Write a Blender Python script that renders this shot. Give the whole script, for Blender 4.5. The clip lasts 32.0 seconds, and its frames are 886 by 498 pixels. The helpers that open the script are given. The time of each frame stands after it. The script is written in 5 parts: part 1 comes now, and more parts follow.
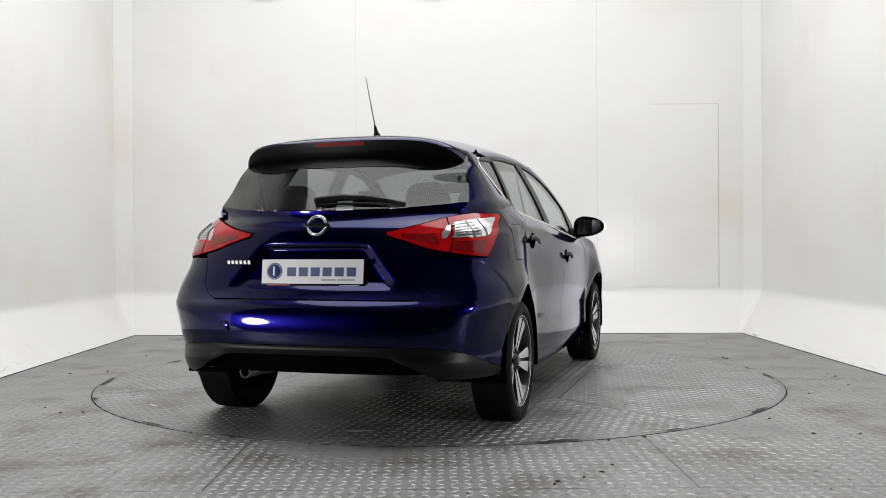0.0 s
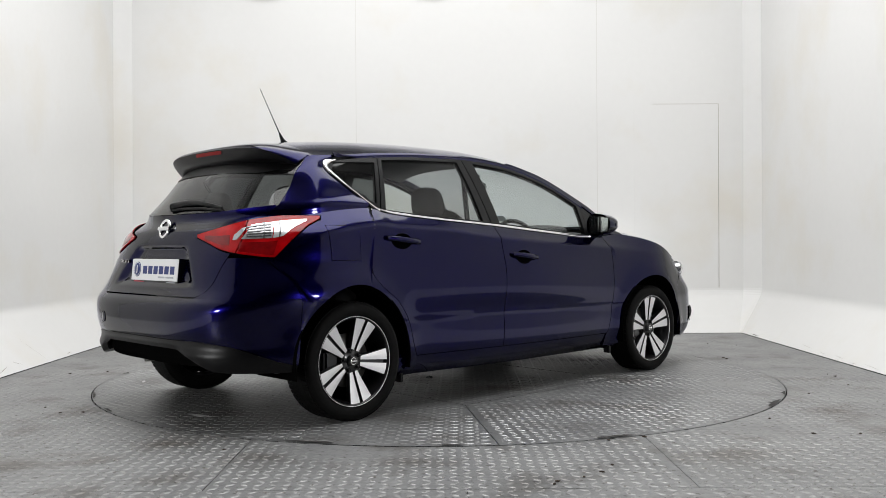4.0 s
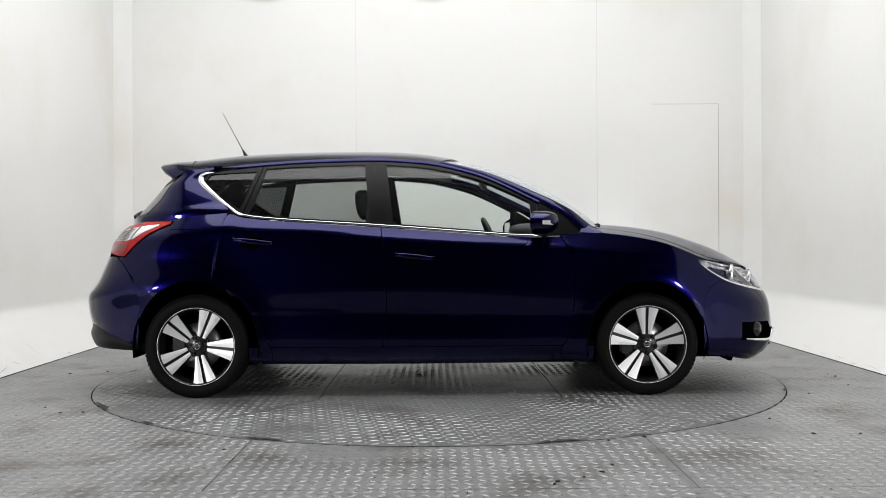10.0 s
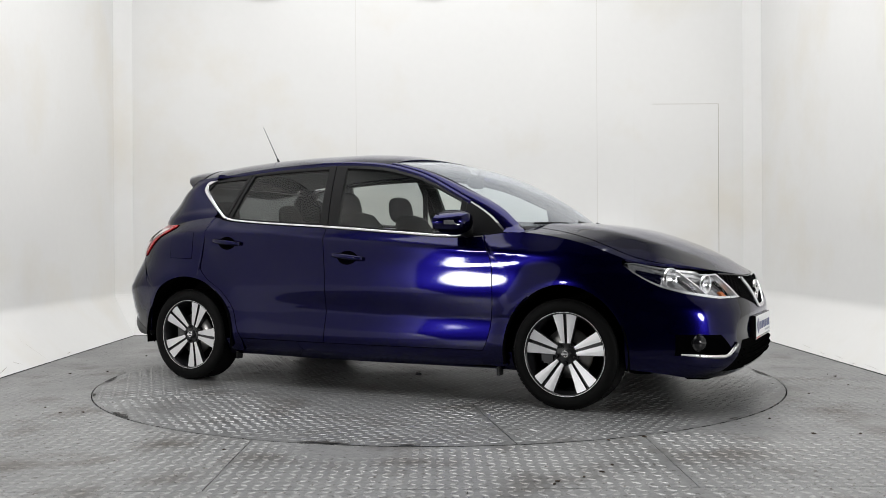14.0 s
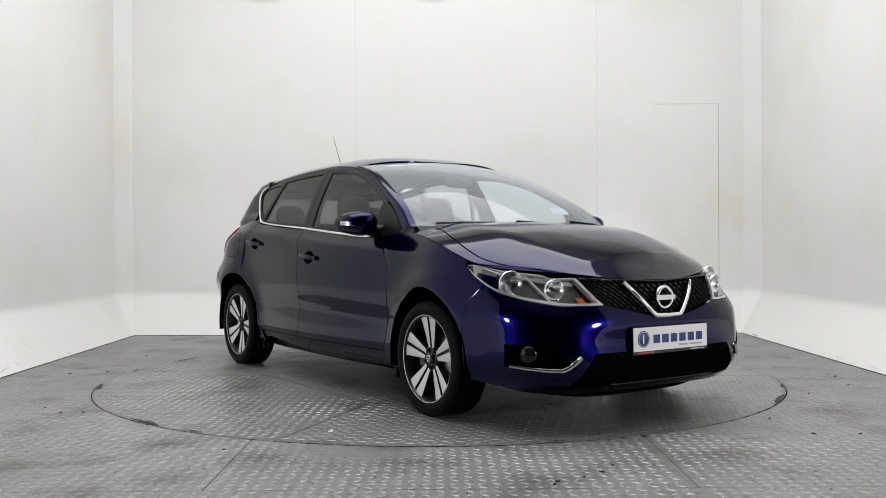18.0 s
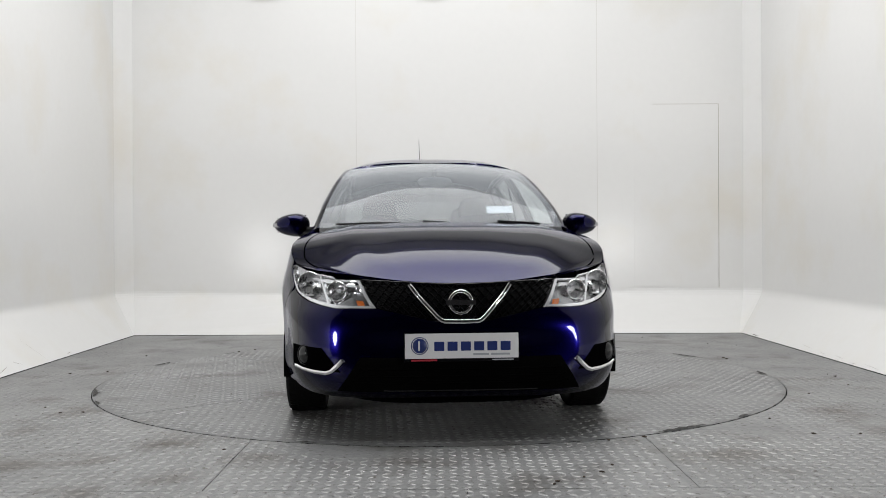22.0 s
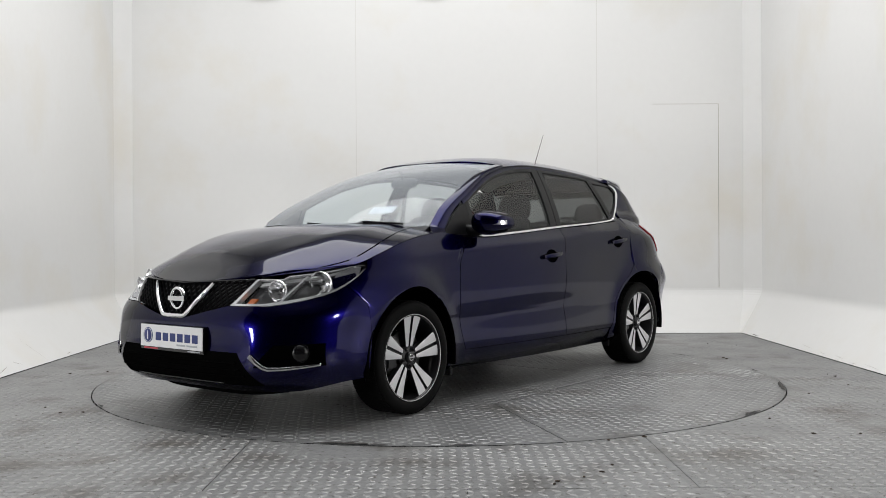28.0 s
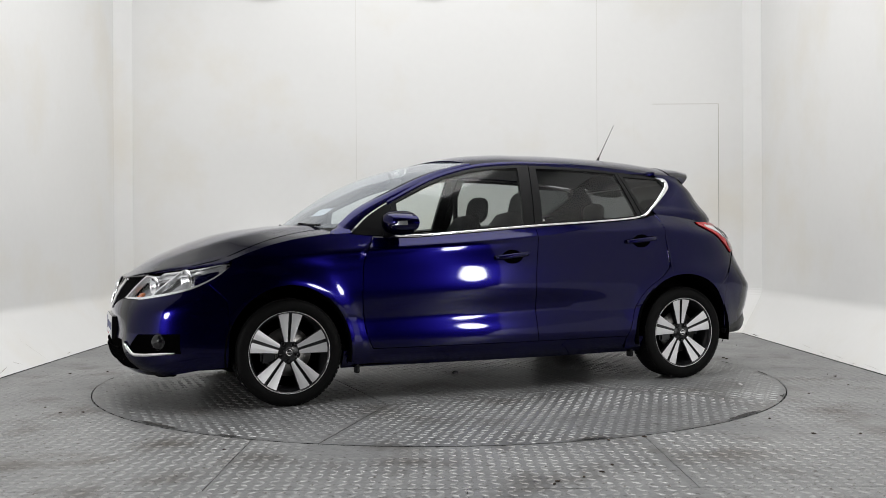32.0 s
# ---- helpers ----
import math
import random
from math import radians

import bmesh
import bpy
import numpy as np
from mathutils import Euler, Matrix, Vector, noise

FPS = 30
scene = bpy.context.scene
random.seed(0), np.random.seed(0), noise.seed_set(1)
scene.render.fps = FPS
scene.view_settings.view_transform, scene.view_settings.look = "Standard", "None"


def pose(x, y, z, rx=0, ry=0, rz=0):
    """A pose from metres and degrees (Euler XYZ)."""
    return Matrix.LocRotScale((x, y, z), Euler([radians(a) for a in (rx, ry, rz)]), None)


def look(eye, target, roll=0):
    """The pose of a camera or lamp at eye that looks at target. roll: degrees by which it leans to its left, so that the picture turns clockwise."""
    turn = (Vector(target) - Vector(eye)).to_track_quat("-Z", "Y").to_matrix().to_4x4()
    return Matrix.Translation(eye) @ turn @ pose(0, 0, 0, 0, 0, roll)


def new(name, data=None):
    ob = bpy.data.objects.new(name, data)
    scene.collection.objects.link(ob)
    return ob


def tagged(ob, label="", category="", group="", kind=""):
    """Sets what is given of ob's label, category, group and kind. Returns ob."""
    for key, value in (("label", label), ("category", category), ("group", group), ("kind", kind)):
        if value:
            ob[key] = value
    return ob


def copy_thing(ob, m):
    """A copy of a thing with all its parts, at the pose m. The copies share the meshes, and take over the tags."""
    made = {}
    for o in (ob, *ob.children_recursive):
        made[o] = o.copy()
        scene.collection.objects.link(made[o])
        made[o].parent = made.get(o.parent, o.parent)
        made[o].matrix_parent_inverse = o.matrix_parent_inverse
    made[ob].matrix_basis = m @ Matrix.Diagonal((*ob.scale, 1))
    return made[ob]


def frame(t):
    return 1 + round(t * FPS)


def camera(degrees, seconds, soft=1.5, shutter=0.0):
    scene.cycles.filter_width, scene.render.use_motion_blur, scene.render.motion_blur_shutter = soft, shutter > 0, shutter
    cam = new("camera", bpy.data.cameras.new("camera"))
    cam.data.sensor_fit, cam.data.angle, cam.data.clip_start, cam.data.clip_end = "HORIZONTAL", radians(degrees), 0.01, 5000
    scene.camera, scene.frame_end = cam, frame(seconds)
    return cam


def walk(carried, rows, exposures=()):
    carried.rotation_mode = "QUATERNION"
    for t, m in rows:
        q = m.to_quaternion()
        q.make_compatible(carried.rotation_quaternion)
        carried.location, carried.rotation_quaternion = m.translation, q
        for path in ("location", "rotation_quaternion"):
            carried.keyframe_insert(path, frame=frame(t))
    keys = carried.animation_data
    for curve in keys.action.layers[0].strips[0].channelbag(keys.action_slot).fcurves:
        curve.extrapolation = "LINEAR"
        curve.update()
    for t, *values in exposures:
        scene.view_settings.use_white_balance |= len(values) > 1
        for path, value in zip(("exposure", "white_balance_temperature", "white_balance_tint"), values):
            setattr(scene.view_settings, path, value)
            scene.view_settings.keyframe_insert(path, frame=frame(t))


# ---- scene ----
# A dark blue hatchback turns on a turntable in a white photo studio; the camera stands still.
cam = camera(51.83, 32.0, soft=0.7)
EYE = pose(0, -6.357, 0.898, 90 - 0.142, 0, -0.262) @ pose(0, 0, 0, 0, 0, -0.323)
walk(cam, [(0, EYE), (32, EYE)], [(0, 0.21), (2, 0.15), (3, 0.15), (6, 0.22), (7, 0.2), (8, 0.15), (10, 0.22), (13, 0.23), (14, 0.16), (17, 0.2), (18.3, 0.07), (20, 0.05), (23, 0.07), (25, 0.0), (28, 0.03), (29.5, 0.16), (31, 0.17), (32, 0.05)])

# ---------------------------------------------------------------- world and light
world = bpy.data.worlds.new("studio_dark")
scene.world = world
world.use_nodes = True
world.node_tree.nodes["Background"].inputs[0].default_value = (0.5, 0.52, 0.55, 1)
world.node_tree.nodes["Background"].inputs[1].default_value = 0.02


def area_lamp(name, eye, target, sx, sy, watts, shape="RECTANGLE"):
    data = bpy.data.lights.new(name, "AREA")
    data.shape, data.size, data.size_y, data.energy = shape, sx, sy, watts
    ob = new(name, data)
    ob.matrix_world = look(eye, target)
    return ob


area_lamp("ceiling_lamp", (0, -0.35, 5.25), (0, -0.35, 0), 5.8, 4.7, 300)
area_lamp("side_lamp", (-3.27, -4.1, 0.84), (-0.2, 0, 0.75), 0.46, 0.50, 36, "ELLIPSE")
area_lamp("side_lamp", (3.27, -4.1, 0.92), (0.2, 0, 0.75), 0.46, 0.52, 36, "ELLIPSE")

# ---------------------------------------------------------------- materials


def material(name, colour, rough=0.5, metal=0.0, grain=0.0, grain_scale=40.0, blotch=0.0, blotch_scale=3.0,
             bump=0.0, bump_scale=60.0, coat=0.0, spec=0.5, transmission=0.0, ior=1.45, emit=0.0, alpha=1.0, rough_var=0.0, island=0.0):
    m = bpy.data.materials.new(name)
    m.use_nodes = True
    nt = m.node_tree
    b = nt.nodes["Principled BSDF"]
    b.inputs["Roughness"].default_value = rough
    b.inputs["Metallic"].default_value = metal
    b.inputs["Coat Weight"].default_value = coat
    b.inputs["Coat Roughness"].default_value = 0.03
    b.inputs["Specular IOR Level"].default_value = spec
    b.inputs["Transmission Weight"].default_value = transmission
    b.inputs["IOR"].default_value = ior
    b.inputs["Alpha"].default_value = alpha
    b.inputs["Base Color"].default_value = (*colour, 1)
    if emit:
        b.inputs["Emission Color"].default_value = (*colour, 1)
        b.inputs["Emission Strength"].default_value = emit
    coord = nt.nodes.new("ShaderNodeTexCoord")

    def noise_at(scale, detail=4):
        n = nt.nodes.new("ShaderNodeTexNoise")
        n.inputs["Scale"].default_value = scale
        n.inputs["Detail"].default_value = detail
        nt.links.new(coord.outputs["Object"], n.inputs["Vector"])
        return n.outputs["Fac"]

    def math_node(op, a, k):
        n = nt.nodes.new("ShaderNodeMath")
        n.operation = op
        for i, value in enumerate((a, k)):
            if isinstance(value, (int, float)):
                n.inputs[i].default_value = value
            else:
                nt.links.new(value, n.inputs[i])
        return n.outputs[0]

    if grain or blotch or island:
        total = None
        for amount, scale, detail in ((grain, grain_scale, 6), (blotch, blotch_scale, 3)):
            if amount:
                f = math_node("MULTIPLY", math_node("SUBTRACT", noise_at(scale, detail), 0.5), 2 * amount)
                total = f if total is None else math_node("ADD", total, f)
        if island:
            geo = nt.nodes.new("ShaderNodeNewGeometry")
            f = math_node("MULTIPLY", math_node("SUBTRACT", geo.outputs["Random Per Island"], 0.5), 2 * island)
            total = f if total is None else math_node("ADD", total, f)
        fac = math_node("ADD", total, 1.0)
        mix = nt.nodes.new("ShaderNodeVectorMath")
        mix.operation = "SCALE"
        mix.inputs[0].default_value = colour
        nt.links.new(fac, mix.inputs["Scale"])
        nt.links.new(mix.outputs[0], b.inputs["Base Color"])
    if rough_var:
        f = math_node("MULTIPLY", math_node("SUBTRACT", noise_at(blotch_scale * 1.7, 4), 0.5), 2 * rough_var)
        nt.links.new(math_node("ADD", f, rough), b.inputs["Roughness"])
    if bump:
        n = nt.nodes.new("ShaderNodeBump")
        n.inputs["Strength"].default_value = bump
        n.inputs["Distance"].default_value = 0.004
        nt.links.new(noise_at(bump_scale, 5), n.inputs["Height"])
        nt.links.new(n.outputs[0], b.inputs["Normal"])
    return m


M_WALL = material("white_wall_paint", (0.80, 0.797, 0.785), 0.22, blotch=0.03, blotch_scale=0.8, grain=0.015, grain_scale=14, bump=0.03, bump_scale=9, spec=0.5)
def stained(m, tint, scale, amount, lo=0.52, hi=0.75):
    """Faint warm stains over a material's colour."""
    nt = m.node_tree
    b = nt.nodes["Principled BSDF"]
    source = b.inputs["Base Color"].links[0].from_socket
    n = nt.nodes.new("ShaderNodeTexNoise")
    n.inputs["Scale"].default_value = scale
    n.inputs["Detail"].default_value = 5
    ramp = nt.nodes.new("ShaderNodeMapRange")
    ramp.inputs["From Min"].default_value = lo
    ramp.inputs["From Max"].default_value = hi
    ramp.inputs["To Max"].default_value = amount
    mix = nt.nodes.new("ShaderNodeMix")
    mix.data_type, mix.blend_type = "RGBA", "MULTIPLY"
    coord = nt.nodes.new("ShaderNodeTexCoord")
    nt.links.new(coord.outputs["Object"], n.inputs["Vector"])
    nt.links.new(n.outputs["Fac"], ramp.inputs["Value"])
    nt.links.new(ramp.outputs[0], mix.inputs["Factor"])
    nt.links.new(source, mix.inputs["A"])
    mix.inputs["B"].default_value = (*tint, 1)
    nt.links.new(mix.outputs["Result"], b.inputs["Base Color"])


stained(M_WALL, (0.95, 0.91, 0.83), 1.1, 0.7)
# tone of the unseen surround, set for what the car's paint reflects
M_CEIL = material("unseen_surround_grey", (0.62, 0.62, 0.62), 0.8, blotch=0.03)
M_BLACKOUT = material("dark_studio_wall", (0.03, 0.03, 0.032), 0.8, blotch=0.2)
M_HALLFLOOR = material("hall_floor_rubber", (0.022, 0.022, 0.023), 0.7, blotch=0.3, blotch_scale=2, grain=0.2, grain_scale=60)
M_SEAM = material("wall_seam", (0.45, 0.43, 0.38), 0.7, blotch=0.3, blotch_scale=2.5)
M_FLOOR = material("floor_steel", (0.255, 0.257, 0.257), 0.45, 0.45, grain=0.35, grain_scale=28, blotch=0.28, blotch_scale=1.7, bump=0.35, bump_scale=70, rough_var=0.15)
M_TREADTABLE = material("turntable_tread_steel", (0.36, 0.362, 0.364), 0.42, 0.45, grain=0.3, grain_scale=20, blotch=0.35, blotch_scale=1.7, rough_var=0.15)

M_TREAD = material("tread_steel", (0.32, 0.32, 0.317), 0.46, 0.4, grain=0.3, grain_scale=20, blotch=0.25, blotch_scale=1.7, rough_var=0.12)
M_TABLE = material("turntable_steel", (0.225, 0.228, 0.229), 0.40, 0.5, grain=0.3, grain_scale=30, blotch=0.28, blotch_scale=1.4, bump=0.3, bump_scale=70, rough_var=0.15)
M_GAP = material("dark_gap", (0.02, 0.02, 0.02), 0.9)
# black for joints, and for shade painted in place of hollows
M_SLOT = material("gap_and_recess_black", (0.0012, 0.0012, 0.0014), 0.95, spec=0.0)
M_DIRT = material("dirt_crumb", (0.05, 0.035, 0.025), 0.9, blotch=0.4, blotch_scale=20)
stained(M_FLOOR, (0.42, 0.38, 0.34), 2.6, 1.0)
stained(M_TABLE, (0.45, 0.42, 0.38), 2.1, 0.9)
for steel in (M_FLOOR, M_TABLE, M_TREAD, M_TREADTABLE):
    stained(steel, (0.30, 0.26, 0.23), 38.0, 0.85, 0.60, 0.68)
stained(M_TREADTABLE, (0.5, 0.46, 0.42), 2.1, 1.0)
stained(M_TREAD, (0.55, 0.5, 0.45), 2.6, 0.9)
M_PAINT = material("blue_metallic_paint", (0.0016, 0.0010, 0.036), 0.25, 0.94, grain=0.12, grain_scale=900, coat=1.0)
M_PAINT.node_tree.nodes["Principled BSDF"].inputs["Specular Tint"].default_value = (0.04, 0.03, 0.30, 1)
M_PAINT.node_tree.nodes["Principled BSDF"].inputs["Coat Roughness"].default_value = 0.05
M_PAINT.node_tree.nodes["Principled BSDF"].inputs["Coat IOR"].default_value = 1.31
M_BLACK = material("black_plastic", (0.004, 0.004, 0.0045), 0.36, spec=0.25, grain=0.2, grain_scale=300, bump=0.05, bump_scale=600)
M_GLOSSBLACK = material("gloss_black", (0.006, 0.006, 0.007), 0.08, grain=0.1, grain_scale=200)
M_MATT = material("underbody_black", (0.0025, 0.0025, 0.0025), 0.95, spec=0.0, blotch=0.3, blotch_scale=6)
M_RUBBER = material("tyre_rubber", (0.0045, 0.0045, 0.0045), 0.6, spec=0.10, grain=0.25, grain_scale=120, bump=0.12, bump_scale=250)
M_CHROME = material("chrome", (0.82, 0.82, 0.83), 0.09, 1.0, blotch=0.04, blotch_scale=9)
M_ALLOY = material("machined_alloy", (0.72, 0.72, 0.73), 0.46, 0.85, grain=0.06, grain_scale=160, coat=0.4)
M_ALLOYDARK = material("dark_alloy_paint", (0.018, 0.018, 0.020), 0.35, 0.4, grain=0.1, grain_scale=400, coat=0.6)
M_DISC = material("brake_steel", (0.35, 0.34, 0.33), 0.35, 1.0, grain=0.15, grain_scale=60)
M_REDLENS = material("red_lens", (0.36, 0.001, 0.003), 0.08, grain=0.3, grain_scale=26, blotch=0.7, blotch_scale=14, bump=0.06, bump_scale=60, coat=0.35, spec=0.2)
M_CLEARLENS = material("pale_lens", (0.50, 0.50, 0.52), 0.16, 0.7, grain=0.7, grain_scale=38, bump=0.4, bump_scale=40, coat=1.0)
M_LAMPHOUSE = material("grey_lamp_housing", (0.13, 0.13, 0.135), 0.2, 0.85, grain=0.4, grain_scale=30, bump=0.4, bump_scale=50, coat=0.6)
M_REDDEEP = material("deep_red_lens", (0.17, 0.001, 0.002), 0.10, grain=0.6, grain_scale=30, bump=0.2, bump_scale=60, coat=0.4)
M_BOWL = material("lamp_reflector", (0.88, 0.88, 0.89), 0.22, 1.0, grain=0.5, grain_scale=45, bump=0.6, bump_scale=60)
M_LAMPRIM = material("bright_lamp_rim", (0.84, 0.84, 0.85), 0.2, 0.7, grain=0.1, grain_scale=60, coat=0.6)
M_BEZEL = material("dark_lamp_bezel", (0.30, 0.30, 0.31), 0.12, 1.0, grain=0.5, grain_scale=24, bump=0.5, bump_scale=40, coat=0.6)
M_PAPER = material("paper", (0.5, 0.55, 0.6), 0.6, grain=0.2, grain_scale=120)
M_MESH = material("grille_mesh", (0.002, 0.002, 0.0022), 0.5, spec=0.06)
M_BRAKE = material("brake_lens", (0.20, 0.003, 0.004), 0.45, grain=0.3, grain_scale=60, bump=0.3, bump_scale=200, spec=0.2)
M_AMBER = material("amber_lens", (0.55, 0.13, 0.02), 0.15, grain=0.1, grain_scale=80, coat=1.0)
M_WHITE = material("plate_white", (0.78, 0.78, 0.79), 0.35, grain=0.02, grain_scale=60)
M_NAVY = material("plate_navy", (0.02, 0.035, 0.16), 0.4)
M_REDPRINT = material("plate_red", (0.45, 0.03, 0.05), 0.4)
M_GREYPRINT = material("plate_grey", (0.4, 0.42, 0.45), 0.4)
M_SEAT = material("seat_cloth", (0.018, 0.018, 0.02), 0.85, grain=0.2, grain_scale=60)
M_TRIM = material("interior_trim", (0.03, 0.03, 0.032), 0.6, grain=0.15, grain_scale=200)
M_LINING = material("roof_lining", (0.11, 0.112, 0.115), 0.9, grain=0.1, grain_scale=200)


def glass_material(name, tint, gloss_rough=0.0, haze=0.0, shine=0.95):
    m = bpy.data.materials.new(name)
    m.use_nodes = True
    nt = m.node_tree
    nt.nodes.remove(nt.nodes["Principled BSDF"])
    out = nt.nodes["Material Output"]
    clear = nt.nodes.new("ShaderNodeBsdfTransparent")
    clear.inputs[0].default_value = (*tint, 1)
    gloss = nt.nodes.new("ShaderNodeBsdfGlossy")
    gloss.inputs["Roughness"].default_value = gloss_rough
    weight = nt.nodes.new("ShaderNodeLayerWeight")
    weight.inputs[0].default_value = 0.5
    power = nt.nodes.new("ShaderNodeMath")
    power.operation = "POWER"
    power.inputs[1].default_value = 5.0
    gain = nt.nodes.new("ShaderNodeMath")
    gain.operation = "MULTIPLY_ADD"
    gain.inputs[1].default_value = shine
    gain.inputs[2].default_value = 0.045
    nt.links.new(weight.outputs["Facing"], power.inputs[0])
    nt.links.new(power.outputs[0], gain.inputs[0])
    mix = nt.nodes.new("ShaderNodeMixShader")
    nt.links.new(gain.outputs[0], mix.inputs[0])
    nt.links.new(clear.outputs[0], mix.inputs[1])
    nt.links.new(gloss.outputs[0], mix.inputs[2])
    # even pale diffuse mixed in, standing for a reflected bright surround
    if haze:
        veil = nt.nodes.new("ShaderNodeBsdfDiffuse")
        veil.inputs[0].default_value = (0.75, 0.8, 0.86, 1)
        film = nt.nodes.new("ShaderNodeMixShader")
        film.inputs[0].default_value = haze
        nt.links.new(mix.outputs[0], film.inputs[1])
        nt.links.new(veil.outputs[0], film.inputs[2])
        nt.links.new(film.outputs[0], out.inputs[0])
    else:
        nt.links.new(mix.outputs[0], out.inputs[0])
    return m


# its haze paints the pale reflection over the whole windscreen
M_SCREEN = glass_material("reflection_haze_glass", (0.84, 0.89, 0.90), 0.0, haze=0.22, shine=0.95)
M_GLASS = glass_material("window_glass", (0.86, 0.90, 0.88))
M_PRIVACY = glass_material("tinted_glass", (0.56, 0.58, 0.57))
M_QUARTER = glass_material("dark_quarter_glass", (0.11, 0.12, 0.12))
M_HATCHGLASS = glass_material("dark_hatch_glass", (0.19, 0.20, 0.20))
M_LAMPGLASS = glass_material("lamp_glass", (0.95, 0.96, 0.97), shine=0.35)

# ---------------------------------------------------------------- mesh helpers


def curve(*knots):
    """A smooth function through knots (a, value), with no overshoot."""
    xs, ys = [k[0] for k in knots], [k[1] for k in knots]
    n = len(xs)
    d = [(ys[i + 1] - ys[i]) / (xs[i + 1] - xs[i]) for i in range(n - 1)]
    s = [d[0]] + [0 if d[i - 1] * d[i] <= 0 else 2 * d[i - 1] * d[i] / (d[i - 1] + d[i]) for i in range(1, n - 1)] + [d[-1]]

    def f(a):
        if a <= xs[0]:
            return ys[0]
        if a >= xs[-1]:
            return ys[-1]
        i = 0
        while a > xs[i + 1]:
            i += 1
        h = xs[i + 1] - xs[i]
        t = (a - xs[i]) / h
        return ((1 + 2 * t) * (1 - t) ** 2 * ys[i] + t * (1 - t) ** 2 * h * s[i]
                + t * t * (3 - 2 * t) * ys[i + 1] + t * t * (t - 1) * h * s[i + 1])
    return f


def link_mesh(name, verts, faces, mat, parent=None, label="", smooth=True):
    me = bpy.data.meshes.new(name)
    me.from_pydata([tuple(v) for v in verts], [], faces)
    me.materials.append(mat)
    if smooth:
        me.polygons.foreach_set("use_smooth", [True] * len(me.polygons))
    me.update()
    ob = new(name, me)
    if parent is not None:
        ob.parent = parent
    if label:
        ob["label"] = label
    return ob


def part(name, bm, mat, parent, label="", smooth=False):
    """Link a bmesh as one mesh object under its thing."""
    me = bpy.data.meshes.new(name)
    bm.to_mesh(me)
    bm.free()
    me.materials.append(mat)
    if smooth:
        me.polygons.foreach_set("use_smooth", [True] * len(me.polygons))
    ob = new(name, me)
    if parent is not None:
        ob.parent = parent
    if label:
        ob["label"] = label
    return ob


def panel(name, fn, nu, nv, mat, parent, thick=0.012, label="", lift=0.0, hub=(0, 0, 0.7), shape=None):
    """A curved sheet with thickness: fn(u, v) gives its outer face, u and v from 0 to 1."""
    rows = [[Vector(fn(i / nu, j / nv)) for j in range(nv + 1)] for i in range(nu + 1)]
    nor = [[None] * (nv + 1) for _ in range(nu + 1)]
    turn = 0.0
    for i in range(nu + 1):
        for j in range(nv + 1):
            a = rows[min(i + 1, nu)][j] - rows[max(i - 1, 0)][j]
            b = rows[i][min(j + 1, nv)] - rows[i][max(j - 1, 0)]
            c = a.cross(b)
            if c.length < 1e-12:
                a = rows[min(i + 1, nu)][min(j + 1, nv)] - rows[max(i - 1, 0)][max(j - 1, 0)]
                c = a.cross(b) if a.cross(b).length > 1e-12 else Vector((0, 0, 1e-6))
            nor[i][j] = c.normalized()
            p = rows[i][j]
            centre = Vector((max(-1.2, min(1.2, p.x)) if hub == (0, 0, 0.7) else hub[0], hub[1], hub[2]))
            turn += nor[i][j].dot(p - centre)
    sign = 1 if turn >= 0 else -1
    verts, faces, flat = [], [], []
    w = nv + 1

    def quad(a, b, c, d, smooth=True):
        faces.append((a, b, c, d) if sign > 0 else (d, c, b, a))
        flat.append(smooth)
    for i in range(nu + 1):
        for j in range(nv + 1):
            verts.append(rows[i][j] + nor[i][j] * sign * lift)
    for i in range(nu):
        for j in range(nv):
            quad(i * w + j, (i + 1) * w + j, (i + 1) * w + j + 1, i * w + j + 1)
    if thick:
        o = len(verts)
        for i in range(nu + 1):
            for j in range(nv + 1):
                verts.append(rows[i][j] + nor[i][j] * sign * (lift - thick))
        for i in range(nu):
            for j in range(nv):
                quad(o + i * w + j + 1, o + (i + 1) * w + j + 1, o + (i + 1) * w + j, o + i * w + j)
        ring = ([(i, 0) for i in range(nu)] + [(nu, j) for j in range(nv)]
                + [(i, nv) for i in range(nu, 0, -1)] + [(0, j) for j in range(nv, 0, -1)])
        k = len(verts)
        for i, j in ring:
            verts.append(verts[i * w + j])
            verts.append(verts[o + i * w + j])
        n = len(ring)
        for q in range(n):
            a, b = k + 2 * q, k + 2 * ((q + 1) % n)
            quad(a + 1, b + 1, b, a, False)
    ob = link_mesh(name, verts, faces, mat, parent, label, False)
    ob.data.polygons.foreach_set("use_smooth", flat)
    return ob


